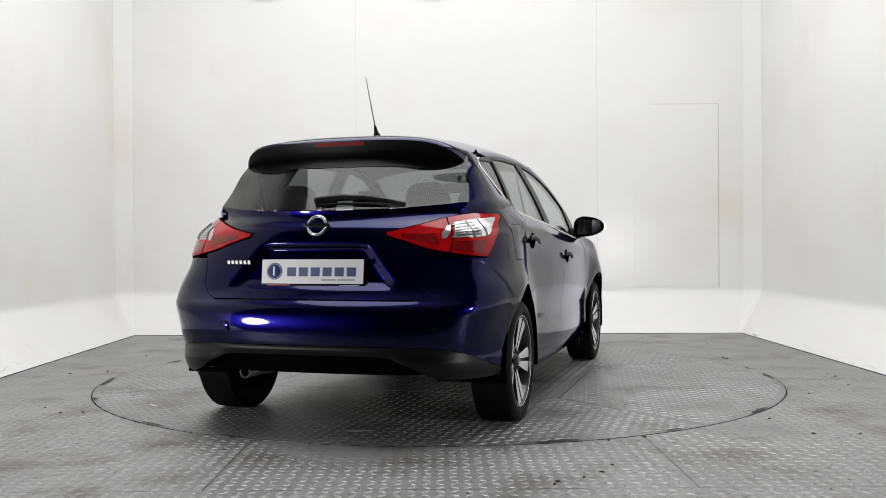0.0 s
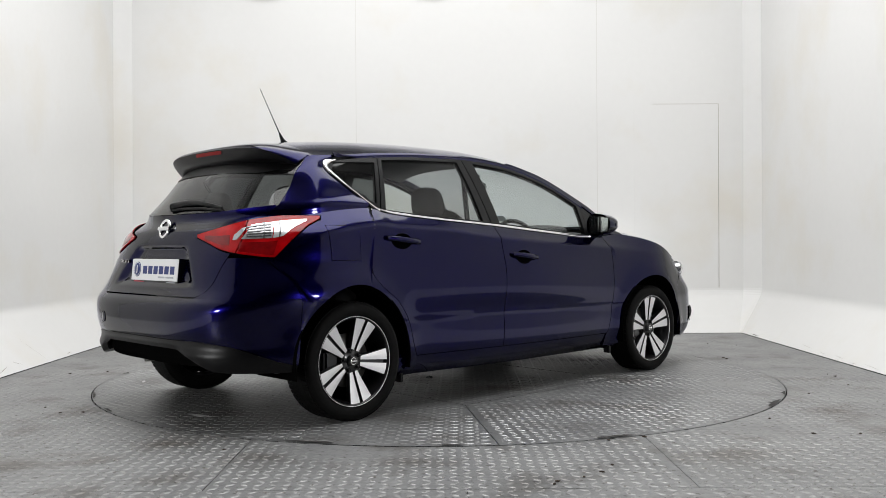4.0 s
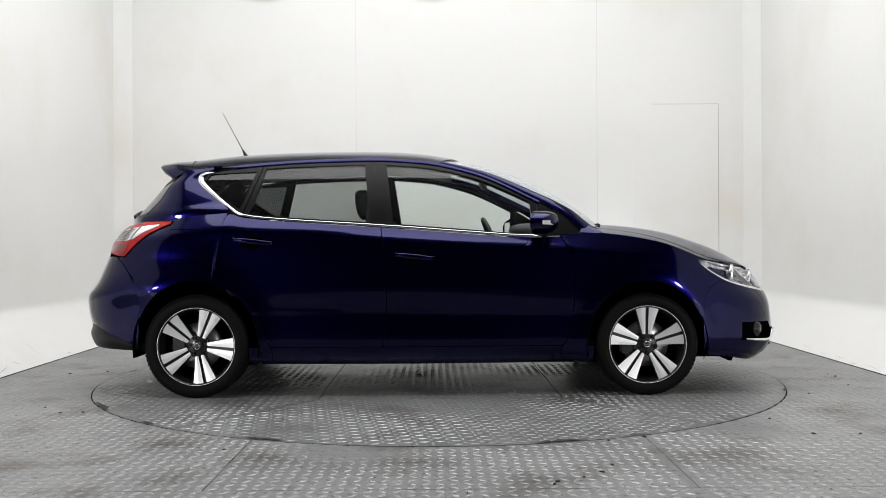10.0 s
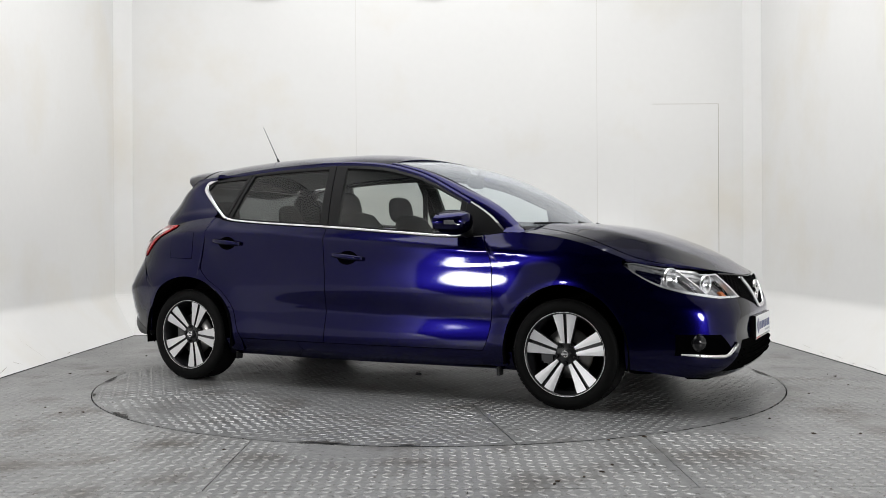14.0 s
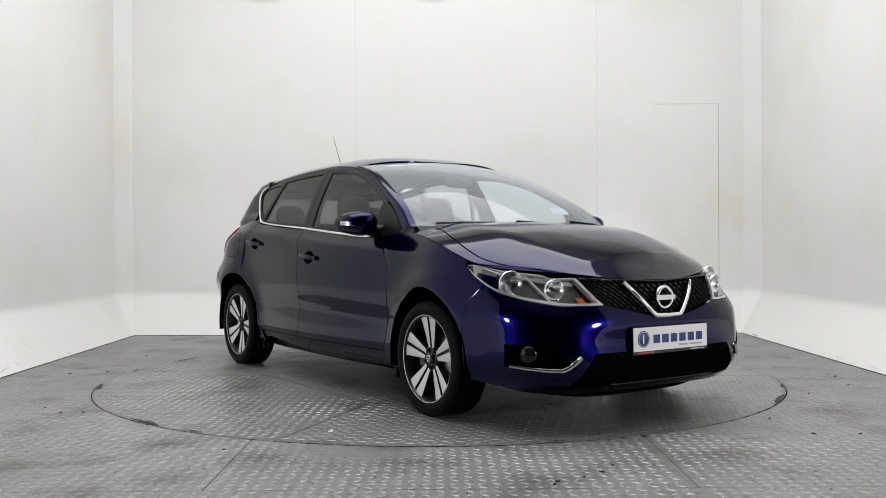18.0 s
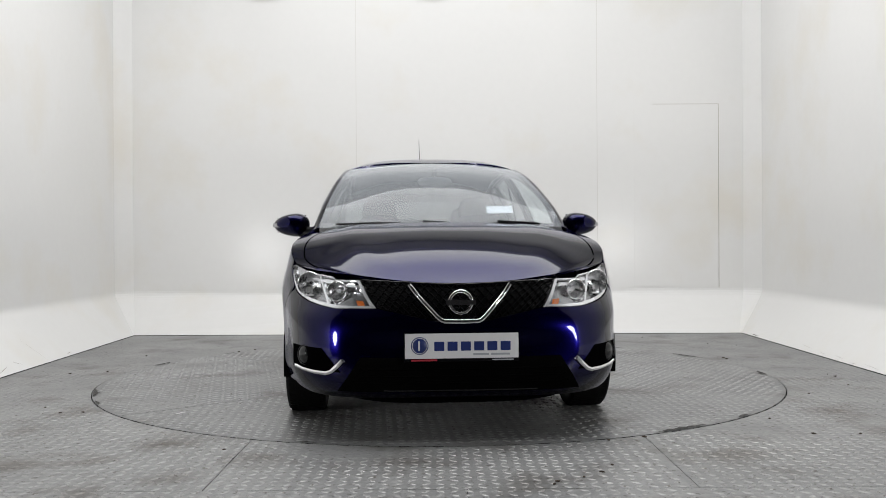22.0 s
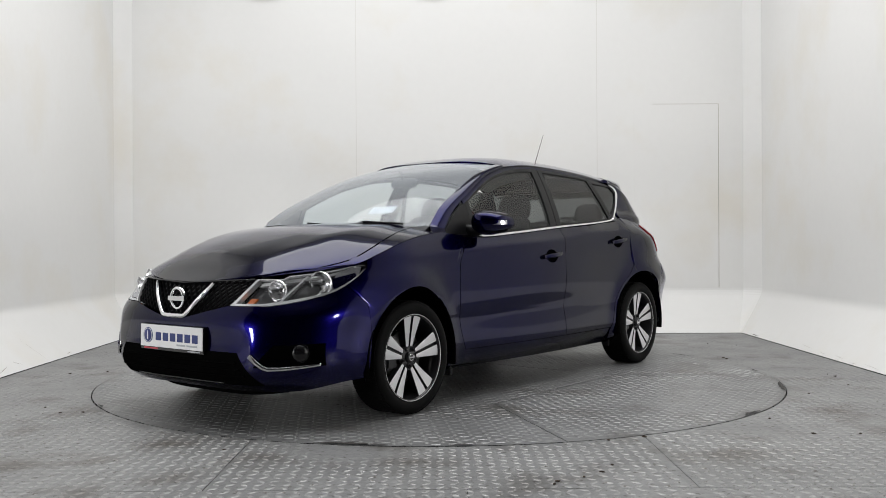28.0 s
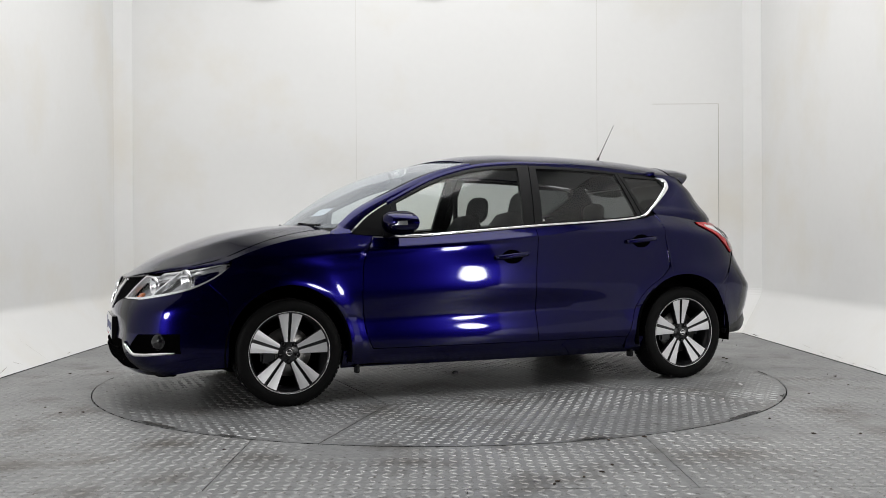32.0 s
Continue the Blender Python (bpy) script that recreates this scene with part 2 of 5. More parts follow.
def tube(name, path, radius, mat, parent, sides=8, label="", flat=1.0, closed=False):
    """A round bar along a path of points; radius may be a function of 0..1."""
    pts = [Vector(p) for p in path]
    n = len(pts)
    verts, faces = [], []
    for i, p in enumerate(pts):
        if closed:
            d = (pts[(i + 1) % n] - pts[i - 1]).normalized()
        else:
            d = (pts[min(i + 1, n - 1)] - pts[max(i - 1, 0)]).normalized()
        ref = Vector((0, 0, 1)) if abs(d.z) < 0.9 else Vector((1, 0, 0))
        a = d.cross(ref).normalized()
        b = d.cross(a).normalized()
        r = radius(i / max(1, n - 1)) if callable(radius) else radius
        for k in range(sides):
            t = 2 * math.pi * k / sides
            verts.append(p + a * math.cos(t) * r * flat + b * math.sin(t) * r)
    for i in range(n if closed else n - 1):
        for k in range(sides):
            k2, i2 = (k + 1) % sides, (i + 1) % n
            faces.append((i * sides + k, i * sides + k2, i2 * sides + k2, i2 * sides + k))
    if not closed:
        faces.append(tuple(range(sides)))
        faces.append(tuple((n - 1) * sides + k for k in reversed(range(sides))))
    return link_mesh(name, verts, faces, mat, parent, label)


def lathe(name, profile, mat, parent, steps=48, label="", axis="y", smooth=True):
    """Turn a profile of (radius, along) about an axis."""
    verts, faces = [], []
    n = len(profile)
    for s in range(steps):
        t = 2 * math.pi * s / steps
        for r, a in profile:
            if axis == "y":
                verts.append((r * math.cos(t), a, r * math.sin(t)))
            elif axis == "x":
                verts.append((a, r * math.cos(t), r * math.sin(t)))
            else:
                verts.append((r * math.cos(t), r * math.sin(t), a))
    for s in range(steps):
        s2 = (s + 1) % steps
        for i in range(n - 1):
            faces.append((s * n + i, s * n + i + 1, s2 * n + i + 1, s2 * n + i))
    return link_mesh(name, verts, faces, mat, parent, label, smooth)


def box_mesh(bm, x0, x1, y0, y1, z0, z1, bevel=0.0):
    made = bmesh.ops.create_cube(bm, size=1, matrix=Matrix.LocRotScale(((x0 + x1) / 2, (y0 + y1) / 2, (z0 + z1) / 2), None, (x1 - x0, y1 - y0, z1 - z0)))
    if bevel:
        edges = {e for v in made["verts"] for e in v.link_edges}
        bmesh.ops.bevel(bm, geom=list(edges), offset=bevel, segments=2, affect="EDGES")
    return bm


def lerp(a, b, t):
    return a + (b - a) * t


# ---------------------------------------------------------------- room
WX, WY, TOP = 3.42, 3.42, 5.4
R_TABLE = 2.266


WALL_TOP = 3.75


FOOT = 0.40


def wall_profile(reach):
    """A sloping foot from the floor's edge that rounds off into the wall: (distance inwards, height)."""
    out = [(reach, 0.0), (reach * 0.56, FOOT * 0.43), (reach * 0.13, FOOT * 0.86)]
    out += [(reach * 0.13 * (1 - t) ** 2.0, FOOT * (0.86 + 0.24 * t)) for t in (0.25, 0.5, 0.75, 1.0)]
    return out + [(0.0, 1.0), (0.0, 2.0), (0.0, 3.0), (0.0, WALL_TOP)]


def cove_wall(name, run, label):
    """A wall with a sloping foot; run is a list of (place on the wall, place of the floor's edge)."""
    prof = wall_profile(1.0)
    verts, faces = [], []
    for p, e in run:
        for a, h in prof:
            verts.append((lerp(p[0], e[0], a), lerp(p[1], e[1], a), h))
    back = len(verts)
    for p, e in run:
        d = Vector((p[0] - e[0], p[1] - e[1], 0)).normalized() * 0.12
        verts.append((p[0] + d.x, p[1] + d.y, 0))
        verts.append((p[0] + d.x, p[1] + d.y, WALL_TOP))
    n = len(prof)
    for i in range(len(run) - 1):
        for j in range(n - 1):
            faces.append((i * n + j, (i + 1) * n + j, (i + 1) * n + j + 1, i * n + j + 1))
        a, b = back + 2 * i, back + 2 * i + 2
        faces.append((a, a + 1, b + 1, b))
    ob = link_mesh(name, verts, faces, M_WALL, None, label, False)
    for q in range(len(ob.data.polygons)):
        ob.data.polygons[q].use_smooth = q % n < n - 1 and len(run) < 6
    return tagged(ob, label, "wall", kind="structure")


RC = 0.15
NW, NE = (-3.145, 3.045), (3.085, 2.935)   # the floor's far corners
SW, SE = (-2.955, -3.6), (3.01, -3.6)      # its near ends at the side walls


def rim_at(p, q, t):
    return (lerp(p[0], q[0], t), lerp(p[1], q[1], t))


cove_wall("wall_west", [((-WX, -3.6), SW), ((-WX, -1), rim_at(SW, NW, 0.4)), ((-WX, 1.2), rim_at(SW, NW, 0.72)), ((-WX, WY - RC), NW)], "white painted studio side wall with sloping foot")
cove_wall("wall_north", [((-WX, WY - RC), NW), ((-WX + RC, WY), rim_at(NW, NE, 0.004)), ((-1, WY), rim_at(NW, NE, 0.345)), ((1, WY), rim_at(NW, NE, 0.665)), ((WX - RC, WY), rim_at(NW, NE, 0.996)), ((WX, WY - RC), NE)], "white painted studio back wall with sloping foot")
cove_wall("wall_east", [((WX, WY - RC), NE), ((WX, 1.2), rim_at(SE, NE, 0.72)), ((WX, -1), rim_at(SE, NE, 0.4)), ((WX, -3.6), SE)], "white painted studio side wall with sloping foot")
# dark open joint between the floor and the foot of the walls
for p, q in ((SW, NW), (NW, NE), (NE, SE)):
    d = Vector((q[0] - p[0], q[1] - p[1], 0)).normalized()
    w = Vector((d.y, -d.x, 0)) * 0.007
    bm = bmesh.new()
    box_mesh(bm, 0, math.hypot(q[0] - p[0], q[1] - p[1]), -0.007, 0.004, -0.004, 0.0035)
    ob = part("floor_joint", bm, M_GAP, None)
    ob.matrix_world = pose(p[0], p[1], 0, 0, 0, math.degrees(math.atan2(d.y, d.x)))
    tagged(ob, "thin dark joint between steel floor and white wall", "trim", kind="structure")

# ceiling and upper walls, out of view: added to brighten the car's reflections
bm = bmesh.new()
box_mesh(bm, -WX - 0.42, WX + 0.42, -3.6, WY + 0.42, TOP, TOP + 0.1)
tagged(part("ceiling", bm, M_CEIL, None), "unseen pale grey ceiling above the white walls, added for the car's reflections", "ceiling", kind="structure")
for name, box in (("unseen_wall_north", (-WX - 0.42, WX + 0.42, WY + 0.13, WY + 0.23, 0, TOP)), ("unseen_wall_west", (-WX - 0.23, -WX - 0.13, -3.6, WY + 0.12, 0, TOP)), ("unseen_wall_east", (WX + 0.13, WX + 0.23, -3.6, WY + 0.12, 0, TOP))):
    bm = bmesh.new()
    box_mesh(bm, *box)
    tagged(part(name, bm, M_CEIL, None), "unseen grey wall behind the white studio walls, added for the car's reflections", "wall", kind="structure")
for name, box in (("wall_south", (-5.2, 5.2, -9.6, -9.5, 0, TOP)), ("wall_southwest", (-5.2, -5.1, -9.5, -3.6, 0, TOP)), ("wall_southeast", (5.1, 5.2, -9.5, -3.6, 0, TOP)),
                  ("wall_return_west", (-5.1, -WX - 0.24, -3.7, -3.6, 0, TOP)), ("wall_return_east", (WX + 0.24, 5.1, -3.7, -3.6, 0, TOP))):
    bm = bmesh.new()
    box_mesh(bm, *box)
    tagged(part(name, bm, M_BLACKOUT, None), "dark studio wall behind the camera", "wall", kind="structure")
# another unseen ceiling, added so that the roof's sides reflect something pale
bm = bmesh.new()
box_mesh(bm, -5.2, 5.2, -9.6, -3.6, TOP, TOP + 0.1)
tagged(part("unseen_ceiling_rear", bm, M_CEIL, None), "unseen grey ceiling behind the camera, added for the car's reflections", "ceiling", kind="structure")


# faint joints and a flush door in the back wall
for x in (-0.878, 1.704):
    bm = bmesh.new()
    box_mesh(bm, x - 0.0025, x + 0.0025, WY - 0.0015, WY + 0.01, 0.42, WALL_TOP)
    tagged(part("wall_joint", bm, material("pale_joint", (0.66, 0.65, 0.62), 0.6, blotch=0.1), None), "pale vertical joint in the back wall", "trim", kind="structure")
door = new("door_1")
tagged(door, "flush white door in the back wall with a thin dark gap", "door", kind="structure")
bm = bmesh.new()
box_mesh(bm, 2.10, 3.004, WY - 0.002, WY + 0.02, 0.46, 2.412)
part("door_leaf", bm, M_WALL, door)
for box in ((2.30, 3.010, WY - 0.0035, WY + 0.01, 2.413, 2.418), (3.005, 3.010, WY - 0.0035, WY + 0.01, 0.44, 2.413)):
    bm = bmesh.new()
    box_mesh(bm, *box)
    part("door_gap", bm, M_SEAM, door)
# three small lamp housings high on the back wall
housing = None
for x in (-1.84, -0.06, 1.68):
    if housing is None:
        bm = bmesh.new()
        box_mesh(bm, -0.14, 0.14, -0.09, 0.0, 0.0, 0.17, 0.03)
        housing = part("wall_lamp", bm, material("lamp_housing_grey", (0.78, 0.765, 0.74), 0.6, blotch=0.06), None)
        tagged(housing, "small grey lamp housing high on the back wall", "lamp", "wall lamp housings")
        housing.matrix_world = pose(x, WY, 3.575)
    else:
        copy_thing(housing, pose(x, WY, 3.575))

# floor: steel plates round the turntable, with gaps between them
floor = new("floor")
tagged(floor, "worn grey steel tread plate floor", "floor", kind="structure")
XL, XR, YF, RG = -0.880, 0.963, -2.985, R_TABLE + 0.003
Y_STEEL = -3.42   # the steel ends here, before the camera


def arc(x_or_y0, x_or_y1, n=40):
    return [(RG * math.cos(t), RG * math.sin(t)) for t in [lerp(x_or_y0, x_or_y1, k / n) for k in range(n + 1)]]


def floor_plate(outline):
    n = len(outline)
    verts = [(x, y, 0.0) for x, y in outline] + [(x, y, -0.012) for x, y in outline]
    faces = [tuple(range(n))] + [((i + 1) % n, i, n + i, n + (i + 1) % n) for i in range(n)]
    me = bpy.data.meshes.new("floor_plate")
    me.from_pydata(verts, [], faces)
    me.materials.append(M_FLOOR)
    ob = new("floor_plate", me)
    ob.parent = floor


def angle_at(x, up):
    t = math.acos(x / RG)
    return t if up else -t


G = 0.0016
floor_plate([(XR - G, YF + G)] + [p for p in arc(angle_at(XR - G, False), angle_at(XL + G, False))] + [(XL + G, YF + G)])
floor_plate([(XL - G, YF + G)] + arc(angle_at(XL - G, False), angle_at(XL - G, True) - 2 * math.pi, 60) + [(XL - G, 3.4), (-3.4, 3.4), (-3.4, YF + G)])
floor_plate([(3.4, YF + G), (3.4, 3.4), (XR + G, 3.4)] + arc(angle_at(XR + G, True), angle_at(XR + G, False), 60) + [(XR + G, YF + G)])
floor_plate([(XL + G, 3.4)] + arc(angle_at(XL + G, True), angle_at(XR - G, True)) + [(XR - G, 3.4)])
for x0, x1 in ((-5.1, -2.2), (-2.2, 0.1), (0.1, 2.3), (2.3, 5.1)):
    floor_plate([(x0 + G, Y_STEEL), (x1 - G, Y_STEEL), (x1 - G, YF - G), (x0 + G, YF - G)])
bm = bmesh.new()
box_mesh(bm, -5.1, 5.1, -9.5, Y_STEEL - 0.004, -0.012, -0.001)
tagged(part("floor_hall", bm, M_HALLFLOOR, None), "dark rubber floor of the hall behind the camera", "floor", kind="structure")
bm = bmesh.new()
box_mesh(bm, -3.3, 3.3, -9.5, 3.3, -0.09, -0.05)
tagged(part("floor_pit", bm, M_GAP, None), "dark pit under the turntable", "floor", kind="structure")


def tread_bars(name, inside, x0, x1, y0, y1, pitch, mat, parent, base, turn=0.0, height=0.0036, wear=0.0, far_wear=0.0):
    """Raised bars of tread plate, crossing in turn, as one mesh of low lozenges."""
    rng = np.random.default_rng(5)
    verts, faces = [], []
    nx, ny = int((x1 - x0) / pitch), int((y1 - y0) / pitch)
    c0, s0 = math.cos(turn), math.sin(turn)
    for i in range(nx):
        for j in range(ny):
            px, py = x0 + (i + 0.5) * pitch, y0 + (j + 0.5) * pitch
            x, y = px * c0 - py * s0, px * s0 + py * c0
            if not inside(x, y):
                continue
            h = height * (1 - wear * max(0.0, min(1.0, 0.5 + 1.6 * noise.noise((x * 1.3, y * 1.3, 4.0)) + far_wear * (y + 1.2))))
            if h < 0.0004:
                continue
            t = turn + (math.pi / 4 if (i + j) % 2 else -math.pi / 4)
            ca, sa = math.cos(t), math.sin(t)
            o = len(verts)
            for a, b, z in ((-0.0245, 0, 0), (-0.009, -0.0098, 0), (0.009, -0.0098, 0), (0.0245, 0, 0), (0.009, 0.0098, 0), (-0.009, 0.0098, 0),
                            (-0.017, 0, h), (0.0, -0.0062, h), (0.017, 0, h), (0.0, 0.0062, h)):
                verts.append((x + a * ca - b * sa, y + a * sa + b * ca, base + z))
            faces += [(o + 6, o + 7, o + 8, o + 9), (o, o + 1, o + 7, o + 6), (o + 1, o + 2, o + 7), (o + 2, o + 3, o + 8, o + 7),
                      (o + 3, o + 4, o + 9, o + 8), (o + 4, o + 5, o + 9), (o + 5, o, o + 6, o + 9)]
    ob = link_mesh(name, verts, faces, mat, parent, "", False)
    return tagged(ob, kind="stuff")


def on_floor(x, y):
    if math.hypot(x, y) < RG + 0.02 or abs(x) > 3.02 or y > 2.93:
        return False
    return min(abs(x - XL), abs(x - XR)) > 0.012 or y > -2.0


tread_bars("tread", lambda x, y: on_floor(x, y) and not XL < x < XR, -3.1, 3.1, -3.25, 3.0, 0.053, M_TREAD, floor, 0.0, wear=1.0, far_wear=0.35, height=0.003)
tread_bars("tread", lambda x, y: on_floor(x, y) and XL < x < XR, -3.1, 3.1, -3.25, 3.0, 0.053, M_TREAD, floor, 0.0, wear=1.25, far_wear=0.35, height=0.0025)
# crumbs on the floor
rng = random.Random(3)
for k in range(80):
    x, y = rng.uniform(-2.8, 2.8), rng.uniform(-3.0, 2.6)
    if math.hypot(x, y) < RG + 0.02:
        continue
    bm = bmesh.new()
    bmesh.ops.create_icosphere(bm, subdivisions=1, radius=1, matrix=Matrix.LocRotScale((0, 0, 0.003), None, (rng.uniform(0.006, 0.016), rng.uniform(0.004, 0.009), 0.004)))
    ob = part("crumb", bm, M_DIRT, None)
    ob.matrix_world = pose(x, y, 0.0005, 0, 0, rng.uniform(0, 180))
    tagged(ob, "small dark crumb of dirt on the floor", "debris", "crumbs on the floor")

# ---------------------------------------------------------------- turntable
turntable = new("turntable")
tagged(turntable, "round grey steel tread plate turntable set flush in the floor", "turntable")
RT = R_TABLE - 0.004


def plate_piece(outline):
    n = len(outline)
    verts = [(x, y, 0.002) for x, y in outline] + [(x, y, -0.012) for x, y in outline]
    link_mesh("plate", verts, [tuple(range(n))] + [((i + 1) % n, i, n + i, n + (i + 1) % n) for i in range(n)], M_TABLE, turntable, "", False)


# a middle plate and four outer ones that meet along its diagonals
PA, PB, PG = 0.97, 0.72, 0.002
DIAG = math.atan2(PB, PA)
plate_piece([(-PA + PG, -PB + PG), (PA - PG, -PB + PG), (PA - PG, PB - PG), (-PA + PG, PB - PG)])
for k, (t0, t1) in enumerate(((-DIAG, DIAG), (DIAG, math.pi - DIAG), (math.pi - DIAG, math.pi + DIAG), (math.pi + DIAG, 2 * math.pi - DIAG))):
    inner = [(PA, -PB), (PA, PB), (-PA, PB), (-PA, -PB)]
    p, q = inner[k], inner[(k + 1) % 4]
    rim = [(RT * math.cos(t), RT * math.sin(t)) for t in [lerp(t0 + 0.0012, t1 - 0.0012, s / 30) for s in range(31)]]
    out = (math.cos((t0 + t1) / 2) * 2 * PG, math.sin((t0 + t1) / 2) * 2 * PG)
    plate_piece([(p[0] + out[0], p[1] + out[1])] + rim + [(q[0] + out[0], q[1] + out[1])])


def sector(x, y):
    if math.hypot(x, y) > RT - 0.03:
        return -1
    if abs(x) < PA - 0.02 and abs(y) < PB - 0.02:
        return 0
    if abs(x) < PA + 0.02 and abs(y) < PB + 0.02:
        return -1
    d = abs(abs(y) * PA - abs(x) * PB) / math.hypot(PA, PB)
    if d < 0.02:
        return -1
    return 1 if abs(x) * PB > abs(y) * PA else 2


for k, turn in ((0, 0.0), (1, math.pi / 2 - DIAG), (2, 0.0)):
    tread_bars("tread", lambda x, y: sector(x, y) == k, -3.2, 3.2, -3.2, 3.2, 0.053, M_TREADTABLE, turntable, 0.002, turn=turn, wear=0.75, height=0.003)
lathe("skirt", [(RT, 0.001), (RT, -0.045), (RT - 0.03, -0.045)], M_GAP, turntable, 96, axis="z")
for x, y, w, h, r in ((0.2, -1.95, 0.22, 0.05, 20), (-1.2, -1.6, 0.12, 0.03, -30), (1.5, 1.3, 0.10, 0.03, 60)):
    bm = bmesh.new()
    bmesh.ops.create_circle(bm, cap_ends=True, segments=14, radius=1)
    for v in bm.verts:
        k = 0.75 + 0.4 * noise.noise(v.co * 2.3 + Vector((x, y, 0)))
        v.co = Vector((v.co.x * w / 2 * k, v.co.y * h / 2 * k, 0.0))
    ob = part("scuff", bm, material("pale_scuff", (0.6, 0.6, 0.6), 0.6, blotch=0.3, blotch_scale=12), turntable, "pale paint scuff")
    ob.matrix_local = pose(x, y, 0.0046, 0, 0, r)

# dark grease along the turntable's rim
M_GREASE = material("dark_grease", (0.035, 0.032, 0.03), 0.7, blotch=0.5, blotch_scale=14)
rng = random.Random(8)
for deg, span, width in ((14, 7, 0.05), (24, 4, 0.03), (70, 3, 0.02), (118, 9, 0.045), (131, 4, 0.03), (176, 5, 0.04), (203, 10, 0.05), (222, 3, 0.03), (247, 6, 0.025), (262, 4, 0.03), (301, 8, 0.05), (318, 3, 0.03), (338, 6, 0.04)):
    outer, inner = [], []
    for k in range(13):
        t = math.radians(deg + span * (k / 12 - 0.5))
        r = RT - 0.004
        w = width * math.sin(math.pi * (k + 0.3) / 12.6) * rng.uniform(0.35, 1.0)
        outer.append((r * math.cos(t), r * math.sin(t), 0.0066))
        inner.append(((r - w) * math.cos(t), (r - w) * math.sin(t), 0.0066))
    link_mesh("grease_smear", outer + inner, [(k, k + 1, 14 + k, 13 + k) for k in range(12)], M_GREASE, turntable, "dark grease at the rim", False)


def foot_scuff(p, q, t, rise, length, height, tilt):
    """A dark scrape on the sloping foot between two of the floor's corners."""
    d = Vector((q[0] - p[0], q[1] - p[1], 0)).normalized()
    out = Vector((-d.y, d.x, 0))
    reach = 0.34
    up = (out * reach + Vector((0, 0, FOOT))).normalized()
    base = Vector((lerp(p[0], q[0], t), lerp(p[1], q[1], t), 0)) + up * rise
    nor = d.cross(up).normalized()
    if nor.z < 0:
        nor.negate()
    verts = []
    for k in range(9):
        s = k / 8 - 0.5
        w = height * (0.25 + 0.75 * math.cos(math.pi * s) ** 2) * rng.uniform(0.5, 1.0)
        c = base + d * length * s + up * (tilt * length * s)
        verts += [c - up * w / 2 + nor * 0.003, c + up * w / 2 + nor * 0.003]
    return link_mesh("wall_scuff", verts, [(2 * k, 2 * k + 2, 2 * k + 3, 2 * k + 1) for k in range(8)], M_SCUFF, None, "", False)


M_SCUFF = material("scuffed_paint", (0.33, 0.31, 0.28), 0.7, blotch=0.5, blotch_scale=20)
for p, q, t, rise, length, height, tilt in ((SW, NW, 0.56, 0.05, 0.16, 0.008, 0.2), (SW, NW, 0.60, 0.07, 0.10, 0.006, -0.4), (SW, NW, 0.66, 0.14, 0.16, 0.006, -1.4), (SW, NW, 0.74, 0.03, 0.08, 0.01, 0.1), (SW, NW, 0.81, 0.04, 0.06, 0.008, 0.1),
                                            (SE, NE, 0.93, 0.03, 0.22, 0.016, 0.05), (SE, NE, 0.72, 0.08, 0.20, 0.006, 0.15), (SE, NE, 0.68, 0.05, 0.12, 0.007, 0.1), (SE, NE, 0.63, 0.06, 0.14, 0.006, 0.1), (SE, NE, 0.60, 0.03, 0.10, 0.008, 0.0), (SE, NE, 0.55, 0.05, 0.2, 0.006, 0.1)):
    mark = foot_scuff(p, q, t, rise, length, height, tilt)
    tagged(mark, "grey scuff mark on the white foot of the wall", "scuff", kind="structure")

# ---------------------------------------------------------------- car body surfaces (x forward, y to its left, z up)
car = new("car")
tagged(car, "dark blue metallic five-door hatchback with chrome window trim, on the turntable", "car")

XA, XB = 1.3, -1.3
nose_x = curve((0.16, 2.12), (0.22, 2.215), (0.30, 2.262), (0.40, 2.272), (0.50, 2.262), (0.58, 2.24), (0.66, 2.212), (0.74, 2.17), (0.82, 2.12), (0.95, 2.05))
tail_x = curve((0.18, -1.99), (0.26, -2.05), (0.30, -2.125), (0.36, -2.13), (0.41, -2.115), (0.46, -2.130), (0.52, -2.136), (0.58, -2.130), (0.62, -2.114), (0.65, -2.085), (0.70, -2.05), (0.80, -2.02), (0.90, -1.99), (0.98, -1.965), (1.06, -1.915), (1.16, -1.83))
half_w = curve((0.14, 0.77), (0.20, 0.815), (0.27, 0.846), (0.34, 0.859), (0.45, 0.860), (0.55, 0.866), (0.66, 0.876), (0.76, 0.881), (0.85, 0.876), (0.92, 0.862), (0.98, 0.838), (1.03, 0.806), (1.10, 0.765), (1.16, 0.735))


crease_z = curve((-1.45, 1.052), (-1.1, 1.036), (-0.24, 0.948), (0.45, 0.905), (0.95, 0.872), (1.4, 0.84))
door_w = curve((0.45, 0.860), (0.52, 0.8665), (0.58, 0.8705), (0.64, 0.8715), (0.69, 0.8705), (0.77, 0.867), (0.86, 0.8615), (0.95, 0.855), (1.1, 0.845))


def bell(a, width):
    return math.exp(-(a / width) ** 2)


ARCH = {"front": (1.35, 0.30, 0.356, 0.386), "rear": (-1.35, 0.312, 0.368, 0.392)}


def arch_flare(x, z):
    """The raised lip round both wheel arches."""
    out = 0.0
    for cx, cz, a, b in ARCH.values():
        dx, dz = x - cx, z - cz
        r = math.hypot(dx, dz)
        if r > 0.7:
            continue
        edge = a * b / math.hypot(b * dx / r, a * dz / r) if r > 1e-6 else a
        out += 0.017 * math.exp(-(max(0.0, r - edge) / 0.075) ** 2)
    return out


